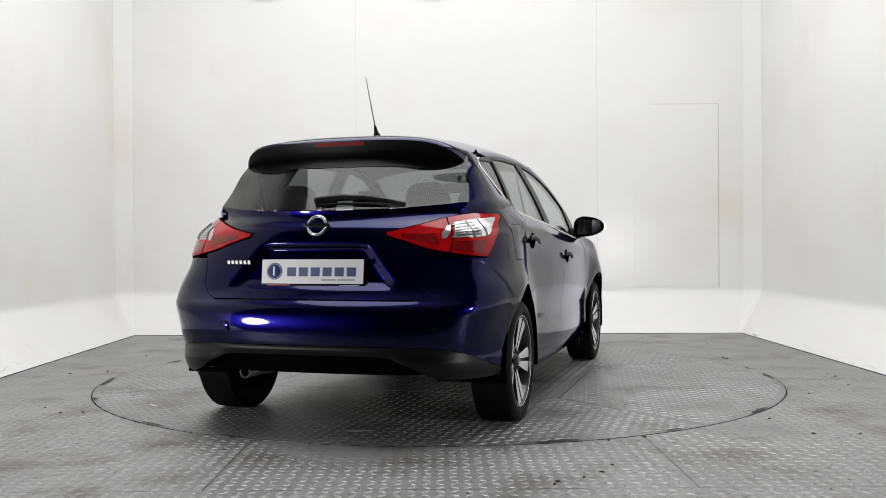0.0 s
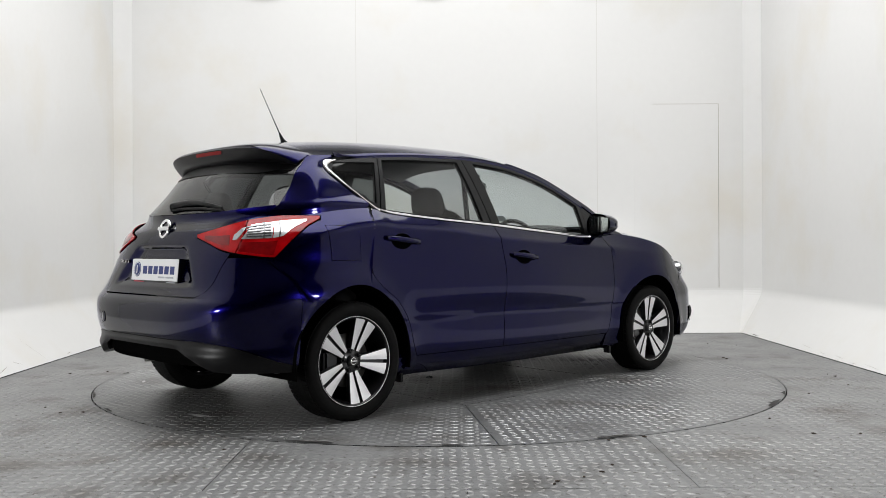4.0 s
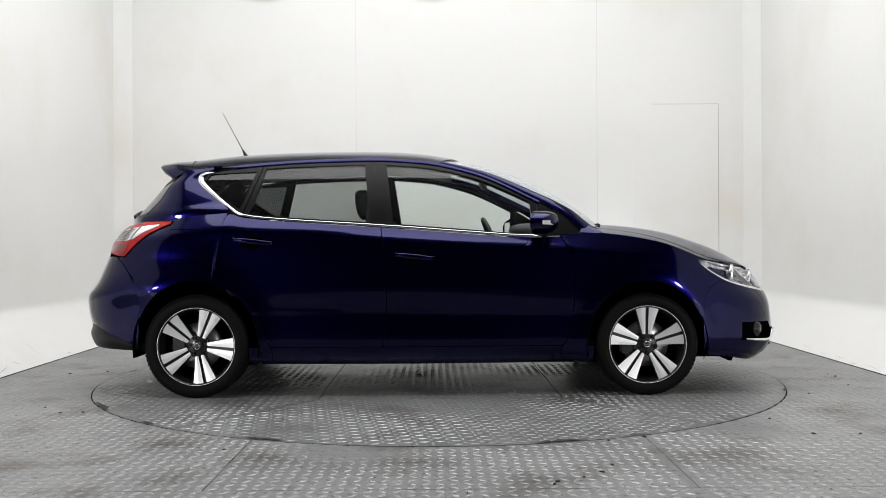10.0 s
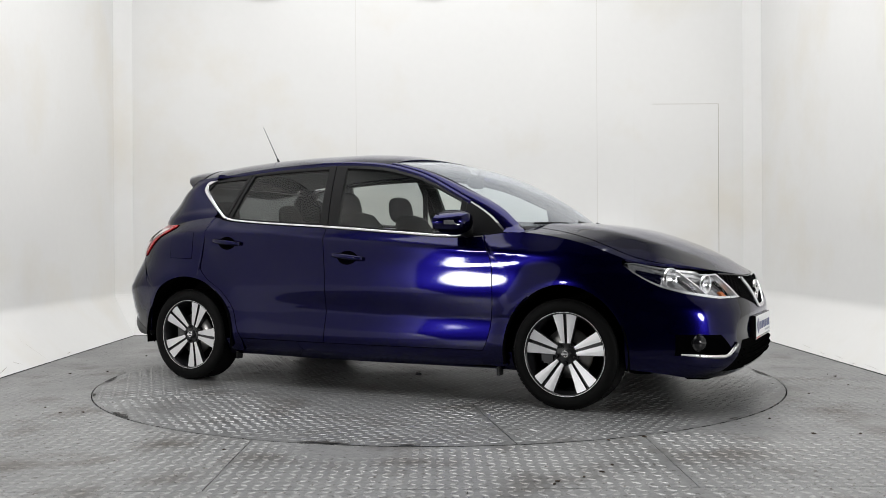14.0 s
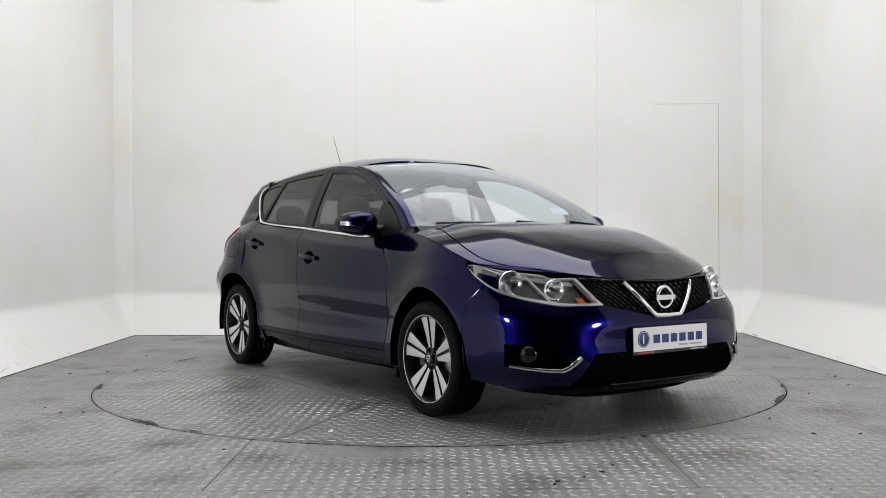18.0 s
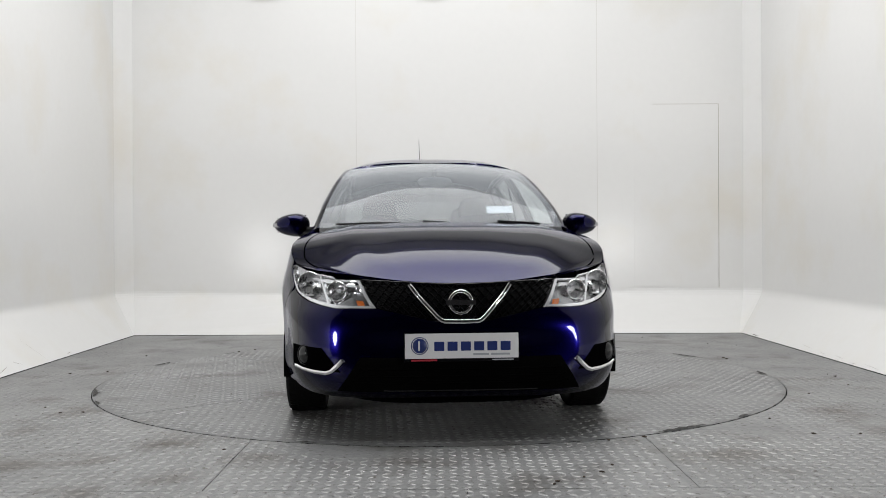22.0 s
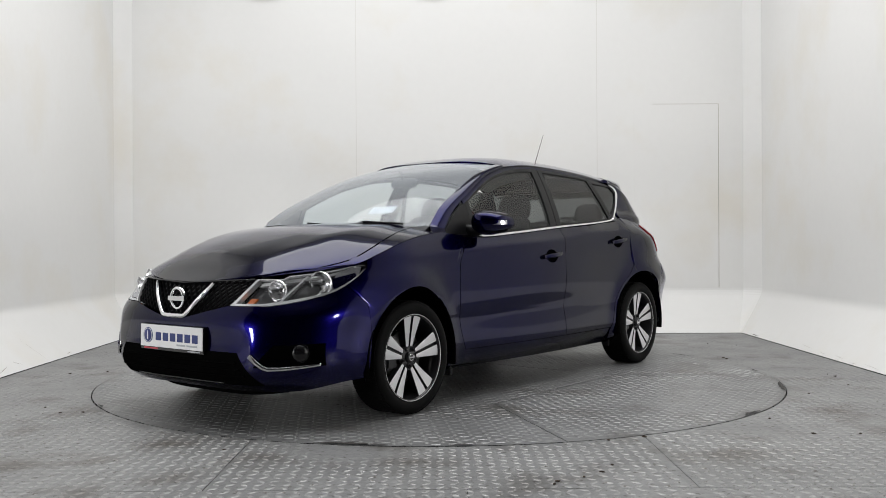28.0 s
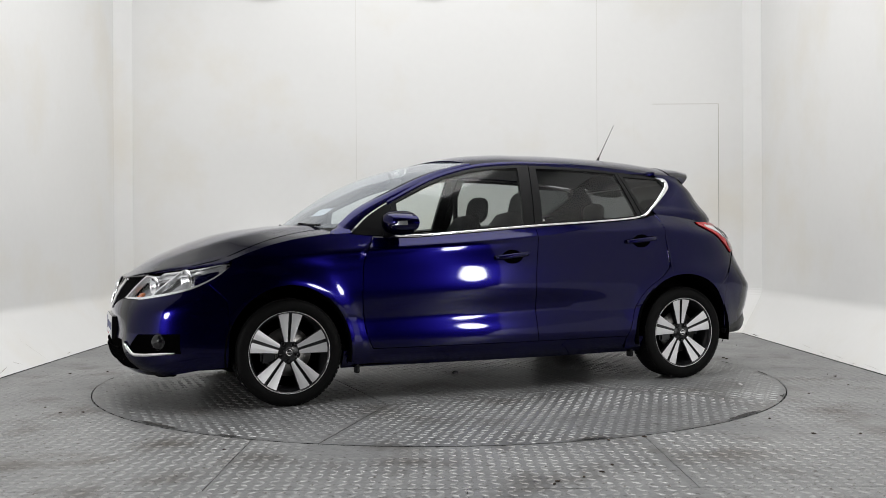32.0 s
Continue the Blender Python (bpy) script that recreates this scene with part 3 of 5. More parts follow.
def body_w(x, z):
    """Half width of the body's side before the ends round off."""
    w = half_w(z)
    # the doors: upright below a crisp crease, leaning in above it
    k = max(0.0, min(1.0, (x + 1.42) / 0.27)) * max(0.0, min(1.0, (1.55 - x) / 0.70))
    if k and z > 0.5:
        rise = z - crease_z(x)
        flank = door_w(z) - 0.60 * 0.5 * (rise + math.sqrt(rise * rise + 0.00006)) + 0.004 * bell(rise, 0.022)
        w = lerp(w, flank, k * k * (3 - 2 * k))
    w -= 0.018 * bell(z - 0.515 + 0.03 * x, 0.085) * bell(x + 0.05, 0.85)
    w += 0.012 * bell(z - 0.70, 0.13) * (bell(x - 1.35, 0.33) + bell(x + 1.35, 0.36))
    q = max(0.0, min(1.0, (abs(x) - 1.05) / 0.55))
    bow = 0.013 - 0.040 * math.sin(math.pi / 2.5 * min(1.25, abs(x + 0.1))) ** 2
    w += bow * (1 - q * q * (3 - 2 * q)) * max(0.0, min(1.0, (0.99 - z) / 0.2))
    hip = max(0.0, min(1.0, (-1.30 - x) / 0.45))
    w += hip * (0.022 * bell(z - 0.655, 0.085) - 0.020 * bell(z - 0.815, 0.075))
    w += arch_flare(x, z)
    w += 0.022 * bell(z - 1.02, 0.07) * max(0.0, min(1.0, (-1.15 - x) / 0.25))
    w -= 0.02 * max(0.0, x - 0.6) ** 2 * max(0.0, min(1.0, (z - 0.75) / 0.2))
    if x < -0.45 and z > 0.95:
        # the shoulder rounds over into the windows and the rear pillar
        over = w - upper_y(x, z) - 0.020 - 0.5 * max(0.0, belt_z(max(-1.6, x)) - z)
        k = min(1.0, (-0.45 - x) / 0.4)
        w -= k * k * (3 - 2 * k) * 0.5 * (over + math.sqrt(over * over + 0.0001)) * min(1.0, (z - 0.95) / 0.05)
    return w


nose_n = curve((0.30, 3.5), (0.55, 3.4), (0.66, 2.8), (0.80, 2.4), (0.95, 2.4))
tail_n = curve((0.30, 3.4), (0.50, 3.9), (0.68, 4.2), (0.80, 3.9), (0.95, 3.2), (1.10, 2.6))


def side_y(x, z):
    w = body_w(x, z)
    if x > XA:
        n = nose_n(z)
        k = min(0.999, (x - XA) / (nose_x(z) - XA))
        w *= (1 - k ** n) ** (1 / n)
    elif x < XB:
        n = tail_n(z)
        k = min(0.999, (XB - x) / (XB - tail_x(z)))
        w *= (1 - k ** n) ** (1 / n)
    return w


def front_dip(y, z):
    """The hollow round the front plate."""
    return 0.030 * bell(z - 0.42, 0.085) * max(0.0, 1 - (abs(y) / 0.56) ** 4)


def front_x(y, z):
    n = nose_n(z)
    k = min(0.9999, abs(y) / body_w(1.9, z))
    return XA + (nose_x(z) - XA) * (1 - k ** n) ** (1 / n) - front_dip(y, z)


def rear_x(y, z):
    n = tail_n(z)
    k = min(0.9999, abs(y) / body_w(-1.9, z))
    return XB + (tail_x(z) - XB) * (1 - k ** n) ** (1 / n)


def front_pt(phi, z, side=1):
    """A point of the nose: phi 0 at the middle, 90 degrees at the flank."""
    n = nose_n(z)
    s, c = math.sin(phi), math.cos(phi)
    x = XA + (nose_x(z) - XA) * max(0.0, c) ** (2 / n)
    y = body_w(x, z) * max(0.0, s) ** (2 / n)
    return Vector((x - front_dip(y, z), side * y, z))


def rear_pt(phi, z, side=1):
    n = tail_n(z)
    s, c = math.sin(phi), math.cos(phi)
    x = XB + (tail_x(z) - XB) * max(0.0, c) ** (2 / n)
    return Vector((x, side * body_w(x, z) * max(0.0, s) ** (2 / n), z))


def phi_front_y(y, z):
    return math.asin(min(1.0, abs(y) / body_w(1.9, z)) ** (nose_n(z) / 2))


def phi_front_x(x, z):
    return math.acos(max(0.0, min(1.0, (x - XA) / (nose_x(z) - XA))) ** (nose_n(z) / 2))


def phi_rear_y(y, z):
    return math.asin(min(1.0, abs(y) / body_w(-1.9, z)) ** (tail_n(z) / 2))


def phi_rear_x(x, z):
    return math.acos(max(0.0, min(1.0, (XB - x) / (XB - tail_x(z)))) ** (tail_n(z) / 2))


# character lines
belt_z = curve((-1.60, 1.06), (-1.30, 1.10), (-1.16, 1.108), (-1.07, 1.085), (-0.74, 1.054), (-0.245, 1.022), (0.28, 0.981), (0.66, 0.957), (0.95, 0.965))
rail_z = curve((-1.50, 1.375), (-1.26, 1.397), (-1.0, 1.425), (-0.68, 1.446), (-0.29, 1.455), (0.0, 1.436), (0.31, 1.366), (0.67, 1.200), (0.85, 1.095), (0.97, 0.985))
roof_z = curve((-1.62, 1.458), (-1.5, 1.476), (-1.2, 1.511), (-0.95, 1.525), (-0.58, 1.534), (-0.25, 1.531), (0.0, 1.515), (0.24, 1.470), (0.40, 1.42))
hood_z = curve((1.04, 1.046), (1.15, 1.043), (1.3, 1.034), (1.45, 1.017), (1.59, 0.992), (1.745, 0.946), (1.9, 0.886), (2.02, 0.826), (2.10, 0.772), (2.16, 0.735), (2.195, 0.716))
fender_z = curve((0.90, 0.985), (1.05, 0.978), (1.25, 0.955), (1.45, 0.912), (1.60, 0.858), (1.70, 0.818), (1.85, 0.785), (2.0, 0.763), (2.1, 0.745), (2.2, 0.716))


def upper_y(x, z):
    """The leaning side of the cabin."""
    k = (z - 0.98) / 0.47
    y = 0.808 - 0.155 * k - 0.075 * k * k
    if x < -0.5:
        y -= 0.012 * ((-0.5 - x) / 0.8) ** 2
    if x > 0.1:
        y -= 0.035 * ((x - 0.1) / 0.85) ** 2
    return y


door_rear_x = curve((0.28, -0.90), (0.36, -0.935), (0.48, -0.965), (0.60, -1.05), (0.70, -1.185), (0.76, -1.232), (0.90, -1.24), (1.00, -1.235), (1.06, -1.20), (1.115, -1.155))
door_mid_x = curve((0.28, -0.236), (0.5, -0.216), (0.7, -0.213), (0.92, -0.236), (1.03, -0.250))
door_front_x = curve((0.28, 0.835), (0.34, 0.868), (0.45, 0.90), (0.62, 0.915), (0.78, 0.909), (0.95, 0.84), (1.0, 0.80))
GAP = 0.0026
Z_DOOR = 0.302


def mirrored(build):
    for side in (1, -1):
        build(side)


def door_panels(side):
    def skin(x_back, x_front):
        def f(u, v):
            z = Z_DOOR
            for _ in range(3):
                x = lerp(x_back(z) + GAP, x_front(z) - GAP, u)
                z = lerp(Z_DOOR, belt_z(x) - 0.008, v)
            x = lerp(x_back(z) + GAP, x_front(z) - GAP, u)
            return (x, side * side_y(x, z), z)
        return f
    doors = []
    for name, a, b in (("rear_door", door_rear_x, door_mid_x), ("front_door", door_mid_x, door_front_x)):
        doors.append(panel(name, skin(a, b), 28, 44, M_PAINT, car, 0.02))
    return doors


def arch_point(which, t, grow=0.0):
    cx, cz, a, b = ARCH[which]
    return cx + (a + grow) * math.cos(t), cz + (b + grow) * math.sin(t)


bumper_cut_x = curve((0.30, 1.69), (0.45, 1.685), (0.60, 1.70), (0.66, 1.76), (0.69, 1.83), (0.72, 1.88))


def fender(side):
    cx, cz, a, b = ARCH["front"]
    t0, t1 = math.radians(-14), math.radians(192)

    def outer(t):
        dx, dz = math.cos(t), math.sin(t)
        best = None
        lo, hi = 0.3, 1.2
        for _ in range(30):
            r = (lo + hi) / 2
            x, z = cx + r * dx, cz + r * dz
            top = fender_z(x) if x > 1.0 else lerp(0.966, fender_z(1.0), max(0.0, (x - 0.88) / 0.12))
            inside = z < top - 0.003 and x > door_front_x(z) + GAP and x < bumper_cut_x(z) - 0.0009 and z > Z_DOOR - 0.09
            if x > 1.665 and z > head_low(x) - 0.004:
                inside = False
            lo, hi = (r, hi) if inside else (lo, r)
        return cx + lo * dx, cz + lo * dz

    def f(u, v):
        t = lerp(t0, t1, u)
        xi, zi = arch_point("front", t)
        xo, zo = outer(t)
        if math.hypot(xo - cx, zo - cz) < math.hypot(xi - cx, zi - cz):
            xo, zo = xi, zi
        x, z = lerp(xi, xo, v), lerp(zi, zo, v)
        return (x, side * side_y(x, z), z)
    return panel("front_fender", f, 260, 18, M_PAINT, car, 0.014)


head_low = curve((1.665, 0.800), (1.72, 0.755), (1.80, 0.705), (1.87, 0.673), (1.97, 0.645), (2.06, 0.626), (2.13, 0.612))


def quarter(side):
    cx, cz, a, b = ARCH["rear"]
    t0, t1 = math.radians(-12), math.radians(192)

    def outer(t):
        dx, dz = math.cos(t), math.sin(t)
        lo, hi = 0.3, 1.3
        for _ in range(30):
            r = (lo + hi) / 2
            x, z = cx + r * dx, cz + r * dz
            inside = (z < belt_z(x) - 0.002 and x < door_rear_x(z) - GAP and z > Z_DOOR - 0.09 and x > rear_cut_x(z) + 0.0008)
            lo, hi = (r, hi) if inside else (lo, r)
        return cx + lo * dx, cz + lo * dz

    def f(u, v):
        t = lerp(t0, t1, u)
        xi, zi = arch_point("rear", t)
        xo, zo = outer(t)
        if math.hypot(xo - cx, zo - cz) < math.hypot(xi - cx, zi - cz):
            xo, zo = xi, zi
        x, z = lerp(xi, xo, v), lerp(zi, zo, v)
        return (x, side * side_y(x, z), z)
    return panel("rear_quarter_panel", f, 150, 18, M_PAINT, car, 0.014)


rear_cut_x = curve((0.30, -1.70), (0.40, -1.69), (0.60, -1.69), (0.70, -1.72), (0.80, -1.80), (0.86, -1.86), (0.98, -1.84), (1.03, -1.76), (1.06, -1.735), (1.10, -1.73))


def sill(side):
    def f(u, v):
        x = lerp(-1.04, 1.03, u)
        z = lerp(0.19, Z_DOOR - 0.005, v)
        return (x, side * (side_y(x, z) - 0.006 - 0.02 * (1 - v) ** 2), z)
    return panel("side_sill", f, 24, 5, M_PAINT, car, 0.03)


def front_bumper():
    low = curve((0.0, 0.19), (0.5, 0.185), (0.8, 0.19), (1.2, 0.225), (1.57, 0.26))
    edge = 1.69

    def top(phi):
        # below the grille in the middle, then below the headlamp, then the fender's cut
        z = 0.62
        for _ in range(4):
            p = front_pt(phi, z)
            y = p.y
            if y < 0.10:
                z = 0.545
            elif y < 0.40:
                z = lerp(0.545, 0.612, (y - 0.10) / 0.30)
            else:
                z = head_low(p.x) - 0.004
        return z

    def f(u, v):
        k = 2 * u - 1
        side = 1 if k >= 0 else -1
        k = abs(k)
        z = lerp(0.2, 0.6, v)
        for _ in range(16):
            phi_end = phi_front_x(bumper_cut_x(z) + 0.0009, z)
            phi = phi_end * k
            z = 0.6 * z + 0.4 * lerp(low(phi), min(top(phi), 0.72), v)
        p = front_pt(phi, z, side)
        # hollow round the lower air intake
        return p
    return panel("front_bumper", f, 84, 22, M_PAINT, car, 0.015)


def rear_bumper():
    low = curve((0.0, 0.444), (0.35, 0.444), (0.62, 0.432), (0.85, 0.408), (1.05, 0.37), (1.25, 0.325), (1.4, 0.305), (1.57, 0.30))

    def top(y):
        return 0.648

    def f(u, v):
        k = 2 * u - 1
        side = 1 if k >= 0 else -1
        k = abs(k)
        z = 0.5
        for _ in range(5):
            phi_end = phi_rear_x(rear_cut_x(z) - 0.0008, z)
            phi = phi_end * k
            y = rear_pt(phi, z).y
            z = lerp(low(phi), top(y), v)
        return rear_pt(phi, z, side)
    bumper = panel("rear_bumper", f, 72, 20, M_PAINT, car, 0.015)
    for side in (1, -1):
        def corner_piece(u, v):
            z = lerp(0.648, 0.846, v)
            phi = lerp(phi_rear_y(tailgate_y(z) + 0.005, z), phi_rear_x(rear_cut_x(z) - 0.0008, z), u)
            return rear_pt(phi, z, side)
        panel("bumper_corner", corner_piece, 22, 12, M_PAINT, bumper, 0.015)
    return bumper


def rear_valance():
    low = curve((0.0, 0.398), (0.22, 0.396), (0.36, 0.365), (0.50, 0.325), (0.62, 0.298), (0.8, 0.288), (1.57, 0.285))
    top = curve((0.0, 0.441), (0.35, 0.441), (0.62, 0.429), (0.85, 0.405), (1.05, 0.367), (1.25, 0.322), (1.4, 0.302), (1.57, 0.297))

    def f(u, v):
        k = 2 * u - 1
        side = 1 if k >= 0 else -1
        z = 0.33
        for _ in range(3):
            phi = phi_rear_x(rear_cut_x(z) - 0.0008, z) * abs(k)
            z = lerp(low(phi), top(phi), v)
        p = rear_pt(phi, z, side)
        p.x -= 0.012 * math.sin(math.pi * v) * math.cos(phi)
        return p
    return panel("rear_valance", f, 90, 10, M_BLACK, car, 0.03, "black plastic rear valance")


def tailgate_y(z):
    return tailgate_half(z)


tailgate_half = curve((0.650, 0.49), (0.662, 0.52), (0.68, 0.552), (0.72, 0.58), (0.81, 0.60), (0.87, 0.618), (1.0, 0.640), (1.05, 0.672), (1.12, 0.668))


glass_low = curve((0.0, 1.072), (0.3, 1.077), (0.5, 1.092), (0.66, 1.112))


def tailgate():
    def f(u, v):
        k = 2 * u - 1
        z = 0.8
        for _ in range(4):
            y = abs(k) * tailgate_y(z)
            z = lerp(0.655, glass_low(y), v)
        x = rear_x(y, z)
        t = max(0.0, min(1.0, (z - 0.98) / (glass_low(y) - 0.98)))
        x = lerp(x, screen_rear(y, glass_low(y))[0] - 0.004, t * t * (3 - 2 * t))
        # plate recess
        inset = 0.026 * max(0, min(1, (lerp(0.45, 0.28, (z - 0.70) / 0.21) - y) / 0.06)) * max(0, min(1, (z - 0.695) / 0.04)) * max(0, min(1, (0.915 - z) / 0.03))
        return (x + inset, y * (1 if k >= 0 else -1), z)
    return panel("tailgate", f, 80, 56, M_PAINT, car, 0.015)


def hood():
    def edge(x):
        z = fender_z(x)
        return side_y(x, z) - 0.002

    def front_edge(y):
        return front_x(y, lerp(0.716, 0.745, min(1, abs(y) / 0.47))) - 0.006

    def f(u, v):
        k = 2 * u - 1
        x = 1.2
        for _ in range(6):
            ye = edge(x)
            y = abs(k) * ye
            x0 = 1.07 + 0.12 * (1 - (y / 0.74) ** 2) if y < 0.74 else 1.07
            xe = front_edge(min(y, 0.62))
            if y > 0.62:
                xe = lerp(front_edge(0.62), 1.68, min(1, (y - 0.62) / 0.20))
            x = lerp(x0, xe, v)
        ye = edge(x)
        y = abs(k) * ye
        zc, ze = hood_z(x), fender_z(x)
        z = ze + (zc - ze) * (1 - abs(k) ** 2.6)
        z += 0.008 * bell(abs(k) - 0.62, 0.12) * min(1, max(0, (2.1 - x) / 0.3))
        return (x, y * (1 if k >= 0 else -1), z)
    ob = panel("bonnet", f, 56, 36, M_PAINT, car, 0.012)
    # the gap between bonnet and fender, on either side
    for s in (1, -1):
        def slot(u, v):
            k = lerp(0.80, 0.955, v ** 0.8) + 0.0035 * (2 * u - 1)
            p = Vector(f(0.5 + 0.5 * s * k, lerp(0.0, 0.985, v)))
            return p + Vector((0, 0, 0.0008))
        panel("bonnet_gap", slot, 2, 60, M_SLOT, ob, 0.0)
    return ob


def roof_edge_x(y):
    return 0.25 - 0.14 * (abs(y) / 0.58) ** 2


def roof():
    def f(u, v):
        k = 2 * u - 1
        x = 0
        for _ in range(4):
            y = abs(k) * upper_y(x, rail_z(x))
            x = lerp(-1.50 + 0.06 * abs(k) ** 2, roof_edge_x(y), v)
        yr = upper_y(x, rail_z(x))
        zr, zc = rail_z(x), roof_z(x)
        z = zr + (zc - zr) * (1 - abs(k) ** 3.2)
        return (x, yr * k, z)
    return panel("roof", f, 40, 40, M_PAINT, car, 0.012)


def pillar_path(t):
    """Outer lower edge of the windscreen pillar, from the roof (0) to the bonnet (1)."""
    x = lerp(0.11, 0.97, t)
    return x, rail_z(x)


def screen_edge(t):
    x, z = pillar_path(t)
    return Vector((x + lerp(0.012, 0.075, t), upper_y(x, z) - lerp(0.035, 0.045, t), z + lerp(0.013, 0.028, t)))


def windscreen_pillar(side):
    def f(u, v):
        x, z = pillar_path(u)
        a = Vector((x, upper_y(x, z), z))
        b = screen_edge(u)
        p = a.lerp(b, v)
        p += Vector((0.3, 1, 0.8)).normalized() * 0.010 * math.sin(math.pi * v)
        return (p.x, side * p.y, p.z)
    return panel("windscreen_pillar", f, 24, 6, M_PAINT, car, 0.03)


def windscreen():
    def f(u, v):
        k = 2 * u - 1
        e = screen_edge(v)
        top, base = Vector((0.262, 0, 1.462)), Vector((1.20, 0, 1.008))
        c = top.lerp(base, v) + Vector((0.045, 0, 0.075)) * math.sin(math.pi * v) * 0.9
        w = abs(k) ** 2.2
        return (lerp(c.x, e.x, w), e.y * k, lerp(c.z, e.z, w))
    ob = panel("windscreen", f, 28, 20, M_SCREEN, car, 0.0, "windscreen glass with pale reflected light mixed in")
    ob.visible_shadow = False
    return ob


def cabin_point(x, z, side, inset=0.0):
    return Vector((x, side * (upper_y(x, z) - inset), z))


def window_quad(side, name, low, high, glass, parent, margins, nu=16, nv=8, label=""):
    """A window in its frame. low(u), high(u) give (x, z) of lower and upper edge; margins: left, right, bottom, top in metres."""
    def at(u, v, inset=0.0):
        (x0, z0), (x1, z1) = low(u), high(u)
        return cabin_point(lerp(x0, x1, v), lerp(z0, z1, v), side, inset)
    width = abs(low(1)[0] - low(0)[0])
    height = max(0.12, high(0.5)[1] - low(0.5)[1])
    a, b, c, d = margins[0] / width, 1 - margins[1] / width, margins[2] / height, 1 - margins[3] / height
    for pane_name, u0, u1, v0, v1 in (("window_frame", 0, a, 0, 1), ("window_frame", b, 1, 0, 1), ("window_frame", a, b, 0, c), ("window_frame", a, b, d, 1)):
        if u1 - u0 > 1e-4 and v1 - v0 > 1e-4:
            panel(pane_name, lambda u, v: at(lerp(u0, u1, u), lerp(v0, v1, v)), 12, 6, M_GLOSSBLACK if pane_name == "x" else M_BLACK, parent, 0.03)
    ob = panel(name, lambda u, v: at(lerp(a, b, u), lerp(c, d, v), 0.008), nu, nv, glass, parent, 0.0, label)
    ob.visible_shadow = False
    return ob


RAIL = 0.026


def side_windows(side):
    # painted rail over the doors
    def over_doors(u, v):
        x = lerp(-1.295, 0.72, u)
        z = rail_z(x) - RAIL * (1 - v) * min(1, (x + 1.26) / 0.15)
        return cabin_point(x, z, side, -0.003 * math.sin(math.pi * v))
    panel("roof_rail", over_doors, 50, 4, M_PAINT, car, 0.012)

    def front_low(u):
        x = lerp(-0.245, 0.70, u)
        return x, belt_z(x) + 0.008

    def front_high(u):
        x = lerp(-0.305, 0.70, u)
        return x, rail_z(x) - RAIL

    def rear_low(u):
        x = lerp(-1.085, -0.252, u)
        return x, belt_z(x) + 0.008

    def rear_high(u):
        x = lerp(-0.985, -0.312, u)
        return x, rail_z(x) - RAIL
    window_quad(side, "front_window", front_low, front_high, M_GLASS, car, (0.075, 0.035, 0.012, 0.018), label="clear front door window")
    window_quad(side, "rear_window", rear_low, rear_high, M_PRIVACY, car, (0.03, 0.06, 0.012, 0.018), label="tinted rear door window")

    def quarter_low(u):
        return lerp(-1.368, -1.092, u), lerp(1.312, 1.102, u) - 0.02 * math.sin(math.pi * u)

    def quarter_high(u):
        x = lerp(-1.330, -0.990, u)
        return x, rail_z(x) - RAIL - 0.014 * (1 - u) ** 8
    window_quad(side, "quarter_window", quarter_low, quarter_high, M_QUARTER, car, (0.02, 0.02, 0.012, 0.02), label="tinted rear quarter window")
    # black post between the rear door's window and the quarter window
    panel("window_post", lambda u, v: cabin_point(lerp(lerp(-1.125, -1.06, u), lerp(-1.02, -0.955, u), v), lerp(1.100, 1.405, v), side, 0.012), 4, 10, M_BLACK, car, 0.004)
    panel("window_post", lambda u, v: cabin_point(lerp(lerp(-0.285, -0.215, u), lerp(-0.35, -0.27, u), v), lerp(1.02, 1.44, v), side, 0.010), 4, 10, M_BLACK, car, 0.004)
    # triangle that carries the mirror

    def sail(u, v):
        x = lerp(0.702, 0.955, u)
        return cabin_point(x, lerp(belt_z(x) + 0.006, max(belt_z(x) + 0.008, rail_z(x) - 0.015), v), side)
    panel("mirror_sail", sail, 10, 6, M_BLACK, car, 0.02)
    # chrome strip along the waist and up round the quarter window
    path = [cabin_point(x, belt_z(x) + 0.003, side, -0.012) for x in [lerp(0.70, -1.10, k / 24) for k in range(25)]]
    tube("chrome_strip", path, 0.0085, M_CHROME, car, 8, "polished chrome waist strip", flat=0.6)
    hook_x = curve((0.0, -1.08), (0.08, -1.115), (0.22, -1.175), (0.40, -1.255), (0.55, -1.316), (0.66, -1.352), (0.72, -1.366), (0.78, -1.370), (0.84, -1.360), (0.90, -1.338), (1.0, -1.290))
    hook_z = curve((0.0, 1.091), (0.08, 1.103), (0.22, 1.145), (0.40, 1.208), (0.55, 1.259), (0.66, 1.293), (0.72, 1.312), (0.78, 1.333), (0.84, 1.349), (0.90, 1.358), (1.0, 1.367))
    hook_w = curve((0.0, 0.017), (0.3, 0.018), (0.6, 0.026), (0.74, 0.030), (0.84, 0.026), (0.93, 0.014), (1.0, 0.004))

    def hook(u, v):
        dx, dz = hook_x(min(1, u + 0.01)) - hook_x(max(0, u - 0.01)), hook_z(min(1, u + 0.01)) - hook_z(max(0, u - 0.01))
        n = math.hypot(dx, dz)
        w = hook_w(u) * (v - 0.5)
        p = cabin_point(hook_x(u) - dz / n * w, hook_z(u) + dx / n * w, 1, -0.006 - 0.005 * (1 - (2 * v - 1) ** 2))
        return (p.x, side * p.y, p.z)
    panel("chrome_hook", hook, 60, 6, M_CHROME, car, 0.008, "polished chrome hook round the quarter window")


